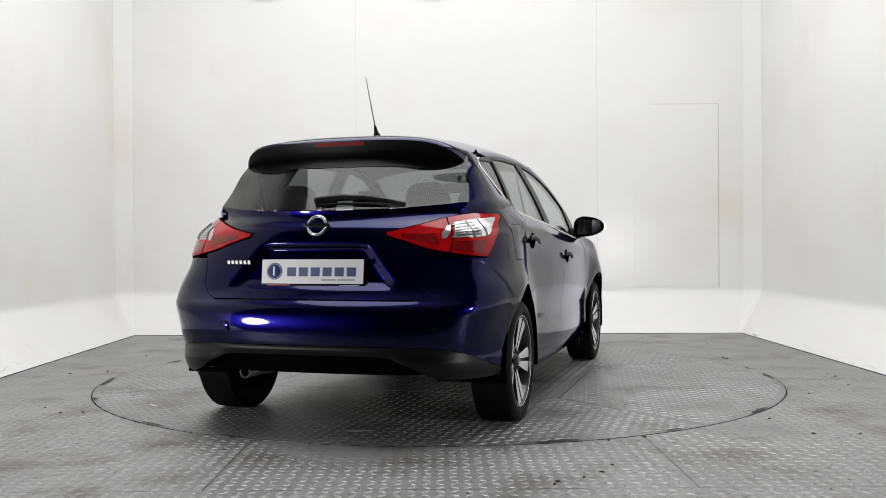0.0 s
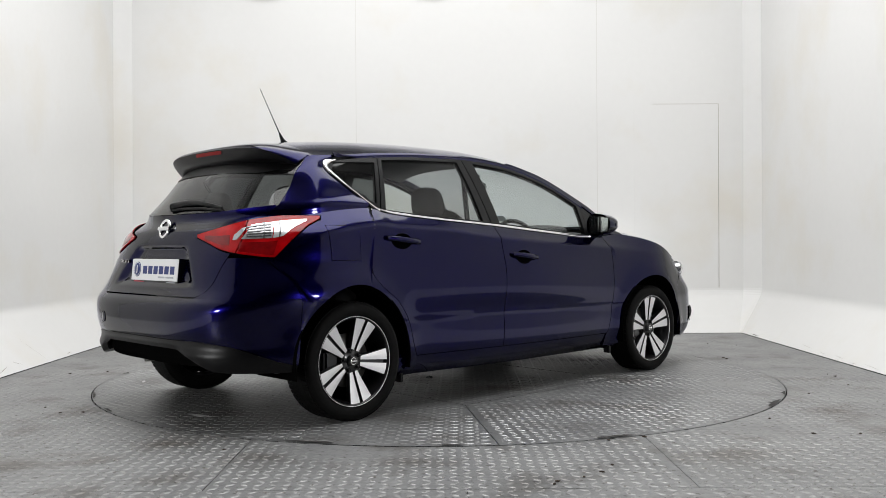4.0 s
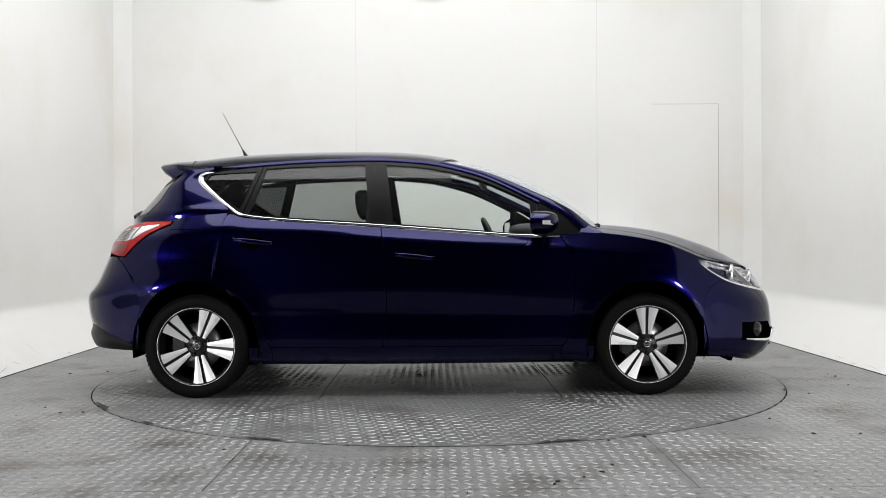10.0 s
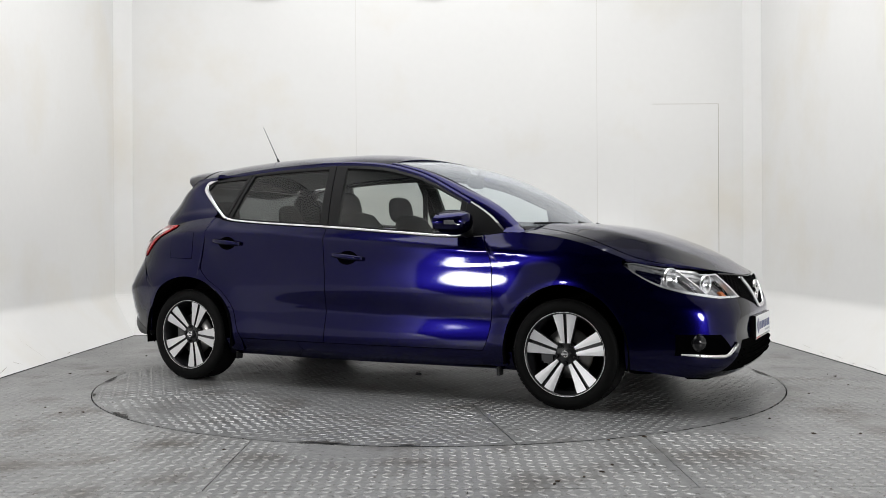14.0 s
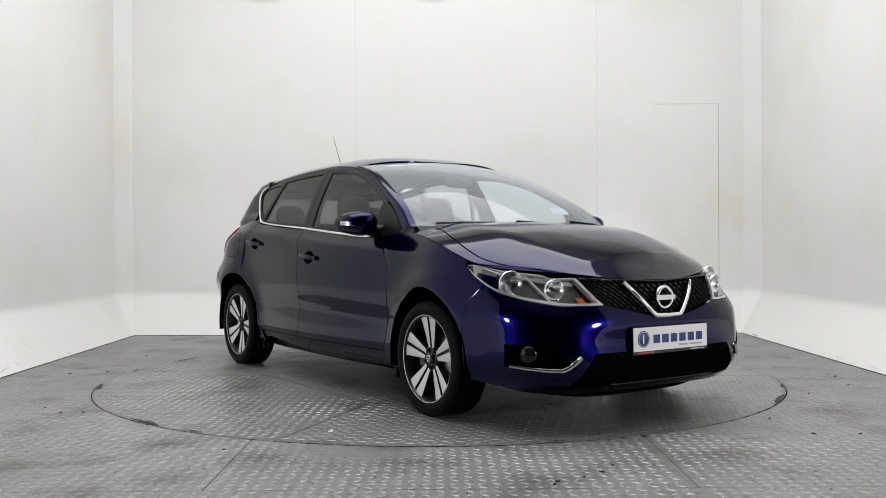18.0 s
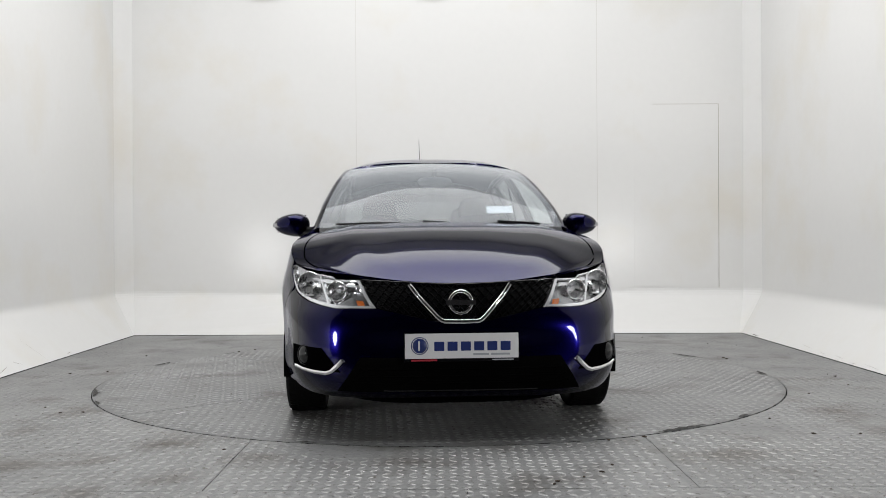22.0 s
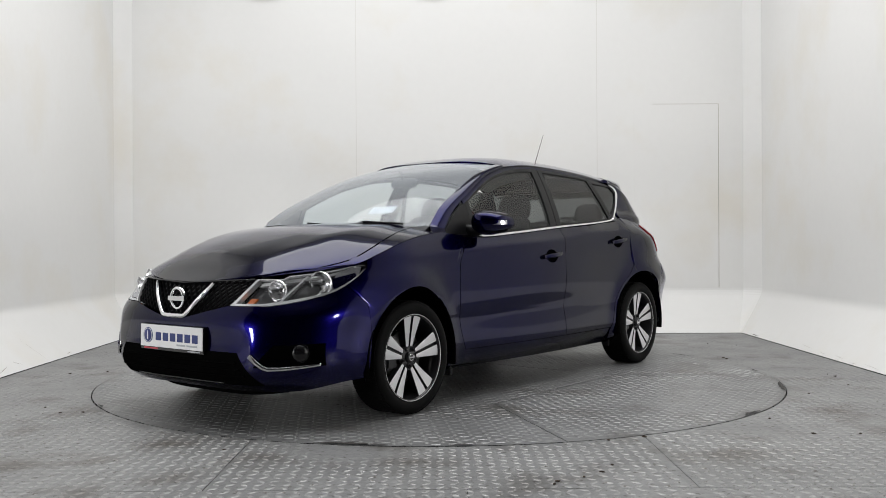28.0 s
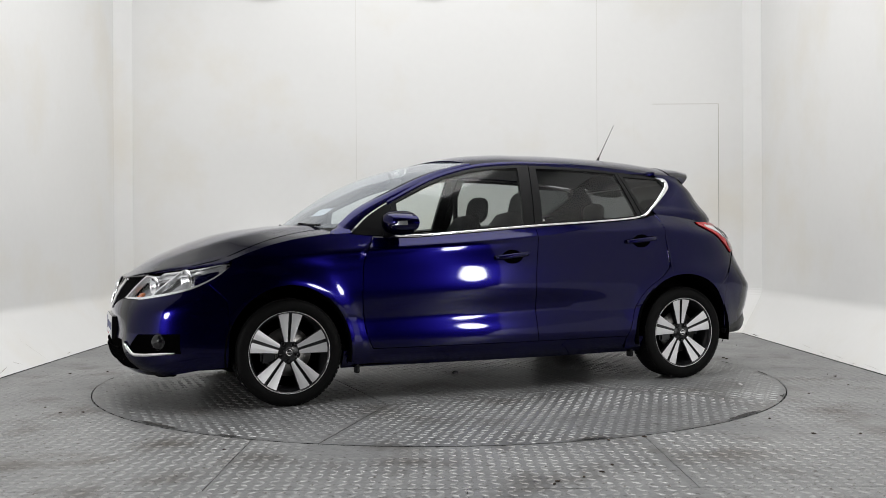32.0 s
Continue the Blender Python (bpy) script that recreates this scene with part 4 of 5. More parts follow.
rear_edge_x = curve((1.05, -1.745), (1.117, -1.685), (1.204, -1.61), (1.286, -1.56), (1.33, -1.515), (1.42, -1.43))
rear_edge_y = curve((1.05, 0.70), (1.117, 0.675), (1.2, 0.655), (1.286, 0.635), (1.42, 0.595))


rear_mid_x = curve((1.05, -1.94), (1.07, -1.922), (1.20, -1.808), (1.30, -1.716), (1.356, -1.664), (1.42, -1.605))


def screen_rear(y, z):
    """The rear window's outer face: strongly curved in plan."""
    c = rear_mid_x(z)
    e = rear_edge_x(z)
    ye = rear_edge_y(z)
    return lerp(c, e, min(1.0, abs(y) / ye) ** 2.3), ye


def rear_window():
    def f(u, v):
        k = 2 * u - 1
        y = abs(k) * 0.6
        z = lerp(glass_low(min(0.66, y * 1.05)) + 0.004, 1.358, v)
        x, ye = screen_rear(0, z)
        y = abs(k) * (ye + 0.003)
        x, ye = screen_rear(y, z)
        return (x, y * (1 if k > 0 else -1), z)
    ob = panel("tailgate_window", f, 30, 12, M_HATCHGLASS, car, 0.0, "tinted tailgate window")
    ob.visible_shadow = False


def rear_pillar(side):
    """Body side from the quarter panel's top up to the roof, between the quarter window and the tailgate."""
    front_edge = curve((1.06, -1.262), (1.10, -1.195), (1.125, -1.175), (1.18, -1.235), (1.25, -1.315), (1.300, -1.368), (1.325, -1.384), (1.345, -1.378), (1.362, -1.352), (1.376, -1.312), (1.395, -1.288))

    def ease(a):
        a = max(0.0, min(1.0, a))
        return a * a * (3 - 2 * a)

    def low(u):
        x = lerp(-1.195, -1.738, u)
        z = belt_z(x) - 0.002
        return Vector((x, side_y(x, z), z))

    def high(u):
        x = lerp(-1.288, -1.43, u)
        return Vector((x, upper_y(x, rail_z(x)), rail_z(x) + 0.002))

    def front(v):
        z = lerp(low(0).z, high(0).z, v)
        x = lerp(low(0).x, front_edge(z), ease(v / 0.08))
        return Vector((x, lerp(low(0).y, upper_y(x, z) + 0.001, ease(v / 0.25)), z))

    def back(v):
        z = lerp(low(1).z, high(1).z, v)
        return Vector((lerp(low(1).x, rear_edge_x(z), ease(v / 0.15)), lerp(low(1).y, rear_edge_y(z), ease(v / 0.2)), z))

    def f(u, v):
        p = low(u) * (1 - v) + high(u) * v + front(v) * (1 - u) + back(v) * u
        p -= (low(0) * (1 - u) + low(1) * u) * (1 - v) + (high(0) * (1 - u) + high(1) * u) * v
        p.y += 0.012 * math.sin(math.pi * v) * math.sin(math.pi * u)
        return (p.x, side * p.y, p.z)
    return panel("rear_pillar", f, 36, 36, M_PAINT, car, 0.02)


def bilinear(c, u, v):
    return (lerp(lerp(c[0][0], c[1][0], u), lerp(c[3][0], c[2][0], u), v), lerp(lerp(c[0][1], c[1][1], u), lerp(c[3][1], c[2][1], u), v))


def front_quad(name, c, mat, parent, lift=0.003, thick=0.006, nu=12, nv=6, label=""):
    """A plate on the nose with corners (y, z): low a, low b, high b, high a."""
    def f(u, v):
        y, z = bilinear(c, u, v)
        return (front_x(y, z), y, z)
    return panel(name, f, nu, nv, mat, parent, thick, label, lift)


def rear_quad(name, c, mat, parent, lift=0.003, thick=0.006, nu=12, nv=6, label=""):
    def f(u, v):
        y, z = bilinear(c, u, v)
        return (rear_x(y, z), y, z)
    return panel(name, f, nu, nv, mat, parent, thick, label, lift)


def side_quad(name, c, side, mat, parent, lift=0.002, thick=0.004, nu=8, nv=6, label=""):
    def f(u, v):
        x, z = bilinear(c, u, v)
        return (x, side * side_y(x, z), z)
    return panel(name, f, nu, nv, mat, parent, thick, label, lift)


def cowl_side(side):
    """Between the fender's top, the windscreen's corner and the bonnet."""
    def f(u, v):
        x = lerp(0.955, 1.10, u)
        a = Vector((x, side_y(x, fender_z(x)) - 0.003, fender_z(x) - 0.003))
        b = screen_edge(lerp(0.965, 1.0, u))
        p = a.lerp(b, v)
        return (p.x, side * p.y, p.z + 0.006 * math.sin(math.pi * v))
    return panel("cowl_side", f, 12, 6, M_PAINT, car, 0.012)


mirrored(fender)
DOORS = []
for side in (1, -1):
    DOORS.append(door_panels(side))
mirrored(quarter)
mirrored(sill)
front_bumper()
rear_bumper()
rear_valance()
tailgate()
hood()
roof()
mirrored(windscreen_pillar)
windscreen()
mirrored(side_windows)
rear_window()
mirrored(rear_pillar)
mirrored(cowl_side)
# inner panels behind the seams of the bumpers
for side in (1, -1):
    side_quad("inner_fender", [(1.735, 0.56), (1.86, 0.56), (1.86, 0.74), (1.735, 0.77)], side, M_PAINT, car, -0.007, 0.003, 10, 10)
    side_quad("inner_quarter", [(-1.86, 0.52), (-1.75, 0.52), (-1.75, 1.00), (-1.86, 0.90)], side, M_PAINT, car, -0.007, 0.003, 10, 10)

# underbody and tub
bm = bmesh.new()
box_mesh(bm, -1.1, 2.0, -0.62, 0.62, 0.20, 0.24)
box_mesh(bm, -1.95, -1.09, -0.60, 0.60, 0.31, 0.35)
box_mesh(bm, -0.98, 0.98, -0.78, 0.78, 0.20, 0.26)
part("underbody", bm, M_MATT, car)


def arch_liner(which):
    cx, cz, a, b = ARCH[which]
    for side in (1, -1):
        def f(u, v):
            t = math.radians(lerp(-10, 190, u))
            y = lerp(0.868, 0.52, v)
            return (cx + (a + 0.008) * math.cos(t), side * y, cz + (b + 0.008) * math.sin(t))
        panel("arch_liner", f, 24, 2, M_MATT, car, 0.006, hub=(cx, side * 0.7, cz))

        def disc(u, v):
            t = math.radians(lerp(-10, 190, u))
            return (cx + (a + 0.008) * math.cos(t) * v, side * 0.53, cz + (b + 0.008) * math.sin(t) * v)
        panel("arch_back", disc, 24, 2, M_MATT, car, 0.006)


arch_liner("front")
arch_liner("rear")

# ---------------------------------------------------------------- car details


# ---- headlamps


def headlamp(side):
    phi_tip = phi_front_x(1.668, 0.80)

    def at(u, v, lift=0.0):
        z = 0.7
        for _ in range(6):
            phi_in = phi_front_y(lerp(0.395, 0.472, v), z)
            phi = lerp(phi_tip, phi_in, u)
            x = front_pt(phi, z).x
            top = min(fender_z(x), 0.81) - 0.006
            if u > 0.75:
                top = min(top, 0.742)
            low = head_low(x) + 0.001
            z = lerp(low, max(top, low + 0.004), v)
        p = front_pt(phi, z, side)
        return p
    lamp = panel("headlamp", lambda u, v: at(u, v), 30, 10, M_BEZEL, car, 0.004, "clear headlamp with chrome reflectors", -0.05)
    glass = panel("lens", lambda u, v: at(u, v), 30, 10, M_LAMPGLASS, lamp, 0.0)
    glass.visible_shadow = False
    panel("lamp_rim", lambda u, v: at(lerp(0.02, 1, u), lerp(0.0, 0.10, v)), 24, 2, M_LAMPRIM, lamp, 0.02, "bright lower rim", -0.004)
    panel("lamp_rim", lambda u, v: at(lerp(0.02, 1, u), lerp(0.965, 1.0, v)), 24, 2, M_LAMPRIM, lamp, 0.02, "", -0.004)
    panel("lamp_rim", lambda u, v: at(lerp(0.972, 1, u), lerp(0.10, 0.965, v)), 3, 8, M_LAMPRIM, lamp, 0.03, "", -0.004)
    panel("divider", lambda u, v: at(lerp(0.565, 0.588, u) + 0.07 * (0.5 - v), lerp(0.10, 0.965, v)), 2, 6, M_LAMPRIM, lamp, 0.03, "", -0.012)
    panel("reflector", lambda u, v: at(lerp(0.05, 0.27, u), lerp(0.12, 0.90, v)), 8, 6, M_CLEARLENS, lamp, 0.02, "", -0.018)
    panel("indicator", lambda u, v: at(lerp(0.875, 0.935, u), lerp(0.18, 0.44, v)), 4, 4, M_AMBER, lamp, 0.01, "amber indicator", -0.042)
    panel("brow", lambda u, v: at(lerp(0.06, 0.93, u), lerp(0.80, 0.93, v)), 20, 3, M_LAMPRIM, lamp, 0.012, "bright upper lamp strip", -0.022)
    for u, r in ((0.38, 0.060), (0.72, 0.048)):
        c = at(u, 0.5)
        n = (at(u, 0.5) - Vector((1.2, side * 0.45, 0.62))).normalized()
        bowl = lathe("reflector_bowl", [(0.012, -0.052), (r * 0.55, -0.045), (r * 0.9, -0.022), (r, -0.014), (r + 0.002, -0.014), (r + 0.002, -0.03)], M_BOWL, lamp, 20, axis="x")
        bowl.matrix_local = Matrix.Translation(c) @ Vector((0.96, side * 0.25, -0.06)).to_track_quat("X", "Z").to_matrix().to_4x4()
        bulb = lathe("bulb_cap", [(0.0001, -0.012), (0.012, -0.015), (0.017, -0.028), (0.017, -0.05)], M_CLEARLENS, lamp, 12, axis="x")
        bulb.matrix_local = bowl.matrix_local.copy()


mirrored(headlamp)

# ---- grille, badge, plate


def grille():
    def f(u, v):
        k = 2 * u - 1
        z = 0.64
        for _ in range(3):
            y = abs(k) * lerp(0.392, 0.468, v)
            low = 0.552 if y < 0.10 else lerp(0.552, 0.612, (y - 0.10) / 0.30)
            z = lerp(low, 0.718 + 0.022 * min(1, y / 0.47), v)
        return (front_x(y, z) - 0.022, y * (1 if k >= 0 else -1), z)
    base = panel("grille", f, 40, 8, M_GLOSSBLACK, car, 0.01, "black honeycomb radiator grille")
    # honeycomb of thin ribs
    verts, faces = [], []

    def rib(a, b):
        pa, pb = Vector(f(*a)), Vector(f(*b))
        d = (pb - pa).normalized()
        n = Vector((1, 0, 0))
        s = d.cross(n).normalized() * 0.0022
        o = len(verts)
        for p in (pa, pb):
            verts.extend((p + s, p - s, p + n * 0.009 - s * 0.5, p + n * 0.009 + s * 0.5))
        for q in ((0, 3, 7, 4), (3, 2, 6, 7), (2, 1, 5, 6)):
            faces.append(tuple(o + i for i in q))
    nu, nv = 44, 8
    for i in range(nu):
        for j in range(nv):
            u0, u1 = i / nu, (i + 1) / nu
            v0, v1 = j / nv, (j + 1) / nv
            if (i + j) % 2:
                rib((u0, v0), (u1, v1))
            else:
                rib((u0, v1), (u1, v0))
    link_mesh("grille_ribs", verts, faces, M_MESH, base, "", False)
    # chrome V and upper edge
    path = []
    for y, z in ((0.238, 0.716), (0.20, 0.668), (0.158, 0.622), (0.114, 0.574), (0.093, 0.556), (0.078, 0.551), (0.0, 0.549), (-0.078, 0.551), (-0.093, 0.556), (-0.114, 0.574), (-0.158, 0.622), (-0.20, 0.668), (-0.238, 0.716)):
        path.append(Vector((front_x(y, z) + 0.003, y, z)))
    tube("chrome_v", path, 0.0125, M_CHROME, car, 8, "broad chrome V bar", flat=0.75)
    edge = [Vector((front_x(y, 0.717 + 0.022 * abs(y) / 0.47) - 0.004, y, 0.717 + 0.022 * abs(y) / 0.47)) for y in [lerp(-0.46, 0.46, k / 30) for k in range(31)]]
    tube("grille_edge", edge, 0.0045, M_GLOSSBLACK, car, 6)


grille()


def badge(place, turn, r, name):
    ring = lathe(name, [(r, -0.006), (r, 0.004), (r - 0.004, 0.009), (r - 0.012, 0.009), (r - 0.016, 0.004), (r - 0.016, -0.006), (r, -0.006)], M_CHROME, car, 36, "round chrome maker's badge", axis="x")
    ring.matrix_local = Matrix.Translation(place) @ turn
    bm = bmesh.new()
    box_mesh(bm, -0.004, 0.013, -r * 1.16, r * 1.16, -r * 0.2, r * 0.2, 0.003)
    part("badge_bar", bm, M_CHROME, ring)


badge(Vector((2.222, 0, 0.637)), Matrix.Identity(4), 0.060, "front_badge")
badge(Vector((rear_x(0, 1.0) - 0.006, 0.0, 1.0)), pose(0, 0, 0, 0, 0, 180) @ pose(0, 0, 0, 0, -15, 0), 0.054, "rear_badge")


def number_plate(m, name):
    """Local: x outwards, y to the viewer's right, z up."""
    bm = bmesh.new()
    box_mesh(bm, -0.034, 0.004, -0.268, 0.268, -0.071, 0.063, 0.003)
    holder = part(name, bm, M_GLOSSBLACK, car, "white plate with navy disc and bars")
    holder.matrix_local = m
    bm = bmesh.new()
    box_mesh(bm, 0.0045, 0.0075, -0.263, 0.263, -0.055, 0.060, 0.001)
    part("white_sheet", bm, M_WHITE, holder)
    disc = lathe("disc", [(0.0001, 0.0092), (0.040, 0.0092), (0.0405, 0.0078)], M_NAVY, holder, 32, axis="x")
    disc.location = (0, -0.195, 0.004)
    ring = lathe("disc_ring", [(0.0335, 0.0095), (0.0335, 0.0101), (0.036, 0.0101), (0.036, 0.0095)], M_WHITE, holder, 32, axis="x")
    ring.location = (0, -0.195, 0.004)
    bm = bmesh.new()
    box_mesh(bm, 0.0094, 0.0102, -0.202, -0.194, -0.018, 0.026)
    part("disc_mark", bm, M_WHITE, holder)
    bm = bmesh.new()
    for k in range(6):
        y = -0.082 + k * 0.0615
        box_mesh(bm, 0.0077, 0.0086, y - 0.046, y, -0.020, 0.022)
    part("print_bar", bm, M_NAVY, holder)
    bm = bmesh.new()
    box_mesh(bm, 0.0077, 0.0086, 0.135, 0.222, -0.041, -0.032)
    box_mesh(bm, 0.0077, 0.0086, 0.052, 0.125, -0.041, -0.032)
    part("print_bar", bm, M_GREYPRINT, holder)
    bm = bmesh.new()
    box_mesh(bm, 0.0042, 0.0052, -0.235, -0.115, -0.067, -0.059)
    part("print_bar", bm, M_REDPRINT, holder)
    bm = bmesh.new()
    box_mesh(bm, 0.0042, 0.0052, 0.14, 0.24, -0.066, -0.060)
    part("print_bar", bm, M_GREYPRINT, holder)


number_plate(pose(2.26, 0, 0.437, 0, -1, 0), "front_plate")
number_plate(pose(-2.018, 0, 0.779, 0, 0, 180) @ pose(0, 0, 0, 0, -6, 0), "rear_plate")

# ---- front bumper: intake, fog lamps, lip
# flat black plate: paints the dark opening and the shaded bumper beside it
intake = front_quad("lower_intake", [(-0.575, 0.222), (0.575, 0.222), (0.47, 0.385), (-0.47, 0.385)], M_MATT, car, 0.0015, 0.004, 30, 6, "flat black plate painted as the lower air intake and shaded bumper")
for z in (0.270, 0.302, 0.334):
    w = 0.52 - (z - 0.25) * 0.6
    tube("intake_bar", [Vector((front_x(y, z) + 0.006, y, z)) for y in [lerp(-w, w, k / 20) for k in range(21)]], 0.006, M_MATT, intake, 6)
tube("lip_strip", [Vector((front_x(y, 0.229) + 0.004, y, 0.229)) for y in [lerp(-0.36, 0.36, k / 20) for k in range(21)]], 0.0035, M_ALLOYDARK, car, 6)
front_quad("front_spoiler", [(-0.58, 0.138), (0.58, 0.138), (0.62, 0.195), (-0.62, 0.195)], M_MATT, car, -0.09, 0.02, 30, 3, "black chin spoiler")


def fog_lamp(side):
    # flat proud plate; its black stands in for the shade of a recess
    pocket = front_quad("fog_lamp", [(side * 0.560, 0.316), (side * 0.795, 0.320), (side * 0.795, 0.428), (side * 0.650, 0.424)], M_SLOT, car, 0.003, 0.02, 12, 6, "round fog lamp on a flat black plate, painted as a shaded recess")
    y, z = 0.735, 0.385
    c = Vector((front_x(y, z), side * y, z))
    n = Vector((0.72, side * 0.69, 0))
    bowl = lathe("lens", [(0.0001, 0.014), (0.022, 0.012), (0.038, 0.004), (0.043, -0.006), (0.048, 0.002), (0.048, -0.02)], M_GLOSSBLACK, pocket, 22, axis="x")
    bowl.matrix_local = Matrix.Translation(c + n * 0.002) @ n.to_track_quat("X", "Z").to_matrix().to_4x4()
    path = []
    for y, z in ((0.545, 0.372), (0.575, 0.343), (0.602, 0.318), (0.625, 0.309), (0.68, 0.311), (0.74, 0.318), (0.785, 0.326)):
        path.append(Vector((front_x(y, z) + 0.006, side * (y + 0.003), z)))
    tube("chrome_trim", path, lambda t: lerp(0.0135, 0.008, t), M_CHROME, pocket, 8, "chrome L-shaped trim", flat=0.7)


mirrored(fog_lamp)

# ---- tail lamps


def tail_lamp(side):
    z_tip = 1.045
    phi_in, phi_out = math.radians(14.5), math.radians(77)
    upper = curve((0.0, 0.962), (0.25, 1.0), (0.45, 1.03), (0.75, 1.052), (1.0, 1.052))
    lower = curve((0.0, 0.948), (0.10, 0.918), (0.22, 0.885), (0.36, 0.868), (0.50, 0.858), (0.62, 0.851), (0.715, 0.848), (0.745, 0.872), (0.80, 0.925), (0.90, 0.995), (1.0, 1.040))

    def at(u, v):
        phi = lerp(phi_in, phi_out, u)
        z = lerp(lower(u), upper(u), v)
        return rear_pt(phi, z, side)
    split = 0.36
    lean = 0.085
    inner = panel("tailgate_lamp", lambda u, v: at(lerp(0, split + lean * v - 0.006, u), v), 16, 10, M_REDLENS, car, 0.03, "red tail lamp lens on the tailgate", 0.008)
    outer = panel("tail_lamp", lambda u, v: at(lerp(split + lean * v + 0.006, 1, u), v), 34, 10, M_REDLENS, car, 0.03, "red and clear tail lamp", 0.008)

    def band(name, u0, u1, low, high, mat, parent, lift, n=14, label="", lean=0.0):
        """A strip of the lens between two heights, given as functions of u."""
        def f(u, v):
            q = lerp(u0, u1, u)
            z = lerp(low(q), high(q), v)
            return at(q + (lean * v if u < 0.5 else 0.0) * (1 - 2 * u if u < 0.5 else 0), (z - lower(q)) / max(0.004, upper(q) - lower(q)))
        return panel(name, f, n, 5, mat, parent, 0.006, label, lift)
    clear_low = curve((0.36, 0.934), (0.62, 0.938), (0.72, 0.947), (0.80, 0.984), (0.92, 1.028))
    clear_high = curve((0.36, 0.992), (0.5, 1.006), (0.7, 1.022), (0.92, 1.034))
    band("white_insert", 0.655, 0.91, clear_low, clear_high, M_LAMPRIM, outer, 0.011, 16, "bright reflector behind the lens")
    band("clear_insert", split + 0.03, 0.648, clear_low, clear_high, M_CLEARLENS, outer, 0.011, 20, "clear reversing lens", 0.085)
    for k in range(5):
        band("lens_rib", split + 0.075, 0.635, lambda q: lerp(clear_low(q), clear_high(q), 0.12 + 0.17 * k), lambda q: lerp(clear_low(q), clear_high(q), 0.18 + 0.17 * k), M_LAMPHOUSE, outer, 0.0135, 8)
    for q0 in (0.575, 0.70):
        band("lamp_divider", q0, q0 + 0.010, clear_low, clear_high, M_LAMPHOUSE, outer, 0.0145, 2)
    # dark rubber seal round the lens
    for u0, u1 in ((-0.008, split + lean * 0.5), (split + lean * 0.5, 1.012)):
        def seal(u, v):
            q = lerp(u0, u1, u)
            c = max(0.0, min(1.0, q))
            return rear_pt(lerp(phi_in, phi_out, q), lerp(lower(c) - 0.006, upper(c) + 0.006, v), side)
        panel("lamp_seal", seal, 40, 8, M_SLOT, inner if u0 < 0 else outer, 0.01, "dark seal round the lens", 0.002)
    band("reflector", split + 0.02, 0.70, lambda q: lower(q) + 0.010, lambda q: clear_low(q) - 0.016, M_REDDEEP, outer, 0.010)
    panel("clear_insert", lambda u, v: at(lerp(split + lean * v - 0.075 + 0.06 * abs(v - 0.5), split + lean * v - 0.012, u), lerp(0.42, 0.78, v)), 5, 6, M_CLEARLENS, inner, 0.006, "", 0.0105)
    panel("reflector", lambda u, v: at(lerp(0.07, split - 0.07, u), lerp(0.22, 0.62, v)), 8, 4, M_REDDEEP, inner, 0.004, "", 0.0095)


mirrored(tail_lamp)

# ---- spoiler and high brake lamp


def spoiler():
    def section(k):
        a = abs(k)
        y = k * 0.61
        xt = -1.700 + 0.035 * a ** 2 + 0.130 * a ** 9
        zt = 1.446 - 0.028 * a ** 2.5 - 0.074 * a ** 9
        xr = -1.495 + 0.06 * a * a
        zr = rail_z(xr) + (roof_z(xr) - rail_z(xr)) * (1 - a ** 3.2) + 0.002
        zb = 1.352 - 0.024 * a ** 4
        xb = screen_rear(abs(y), zb)[0] - 0.006
        return [(xr, y, zr), (lerp(xr, xt, 0.5), y, lerp(zr, zt, 0.5) + 0.006), (xt + 0.01, y, zt), (xt, y, zt - 0.012), (lerp(xt, xb, 0.35), y, lerp(zt - 0.012, zb, 0.6)), (xb, y, zb), (xb + 0.06, y, zb - 0.002)]
    n = 60
    top, under, ft, fu = [], [], [], []
    for i in range(n + 1):
        s = section(2 * i / n - 1)
        top += s[:4]
        under += s[3:]
    for i in range(n):
        for j in range(3):
            ft.append((i * 4 + j, i * 4 + j + 1, (i + 1) * 4 + j + 1, (i + 1) * 4 + j))
            fu.append((i * 4 + j, i * 4 + j + 1, (i + 1) * 4 + j + 1, (i + 1) * 4 + j))
    blade = link_mesh("roof_spoiler", top, ft, M_PAINT, car)
    link_mesh("spoiler_underside", under, fu, M_BLACK, blade, "black spoiler underside")

    def black_band(u, v):
        y = lerp(-0.59, 0.59, u)
        a = abs(y) / 0.61
        z = lerp(1.300 - 0.012 * bell(a - 0.72, 0.2) + 0.024 * a ** 8, 1.356 - 0.02 * a ** 4, v)
        return (screen_rear(abs(y), z)[0] - 0.004, y, z)
    panel("glass_band", black_band, 40, 4, M_BLACK, blade, 0.0, "black band along the top of the glass")

    def lamp(u, v):
        y = lerp(-0.135, 0.135, u)
        q = section(y / 0.61)
        a, b = Vector(q[3]), Vector(q[4])
        return a.lerp(b, lerp(0.12, 0.5, v))
    panel("brake_lamp", lamp, 10, 3, M_BRAKE, blade, 0.003, "red high-level brake lamp", 0.006)


spoiler()

# ---- round tow-eye cover in the rear bumper
tow = lathe("tow_cover", [(0.0001, 0.0015), (0.026, 0.0015), (0.028, 0.0004)], M_PAINT, car, 28, axis="x")
tow.matrix_local = Matrix.Translation((rear_x(0.41, 0.52) - 0.001, 0.41, 0.52)) @ pose(0, 0, 0, 0, 0, 180 - 6)
lathe("tow_cover_gap", [(0.0285, 0.0008), (0.0305, 0.0008)], M_SLOT, tow, 28, axis="x")
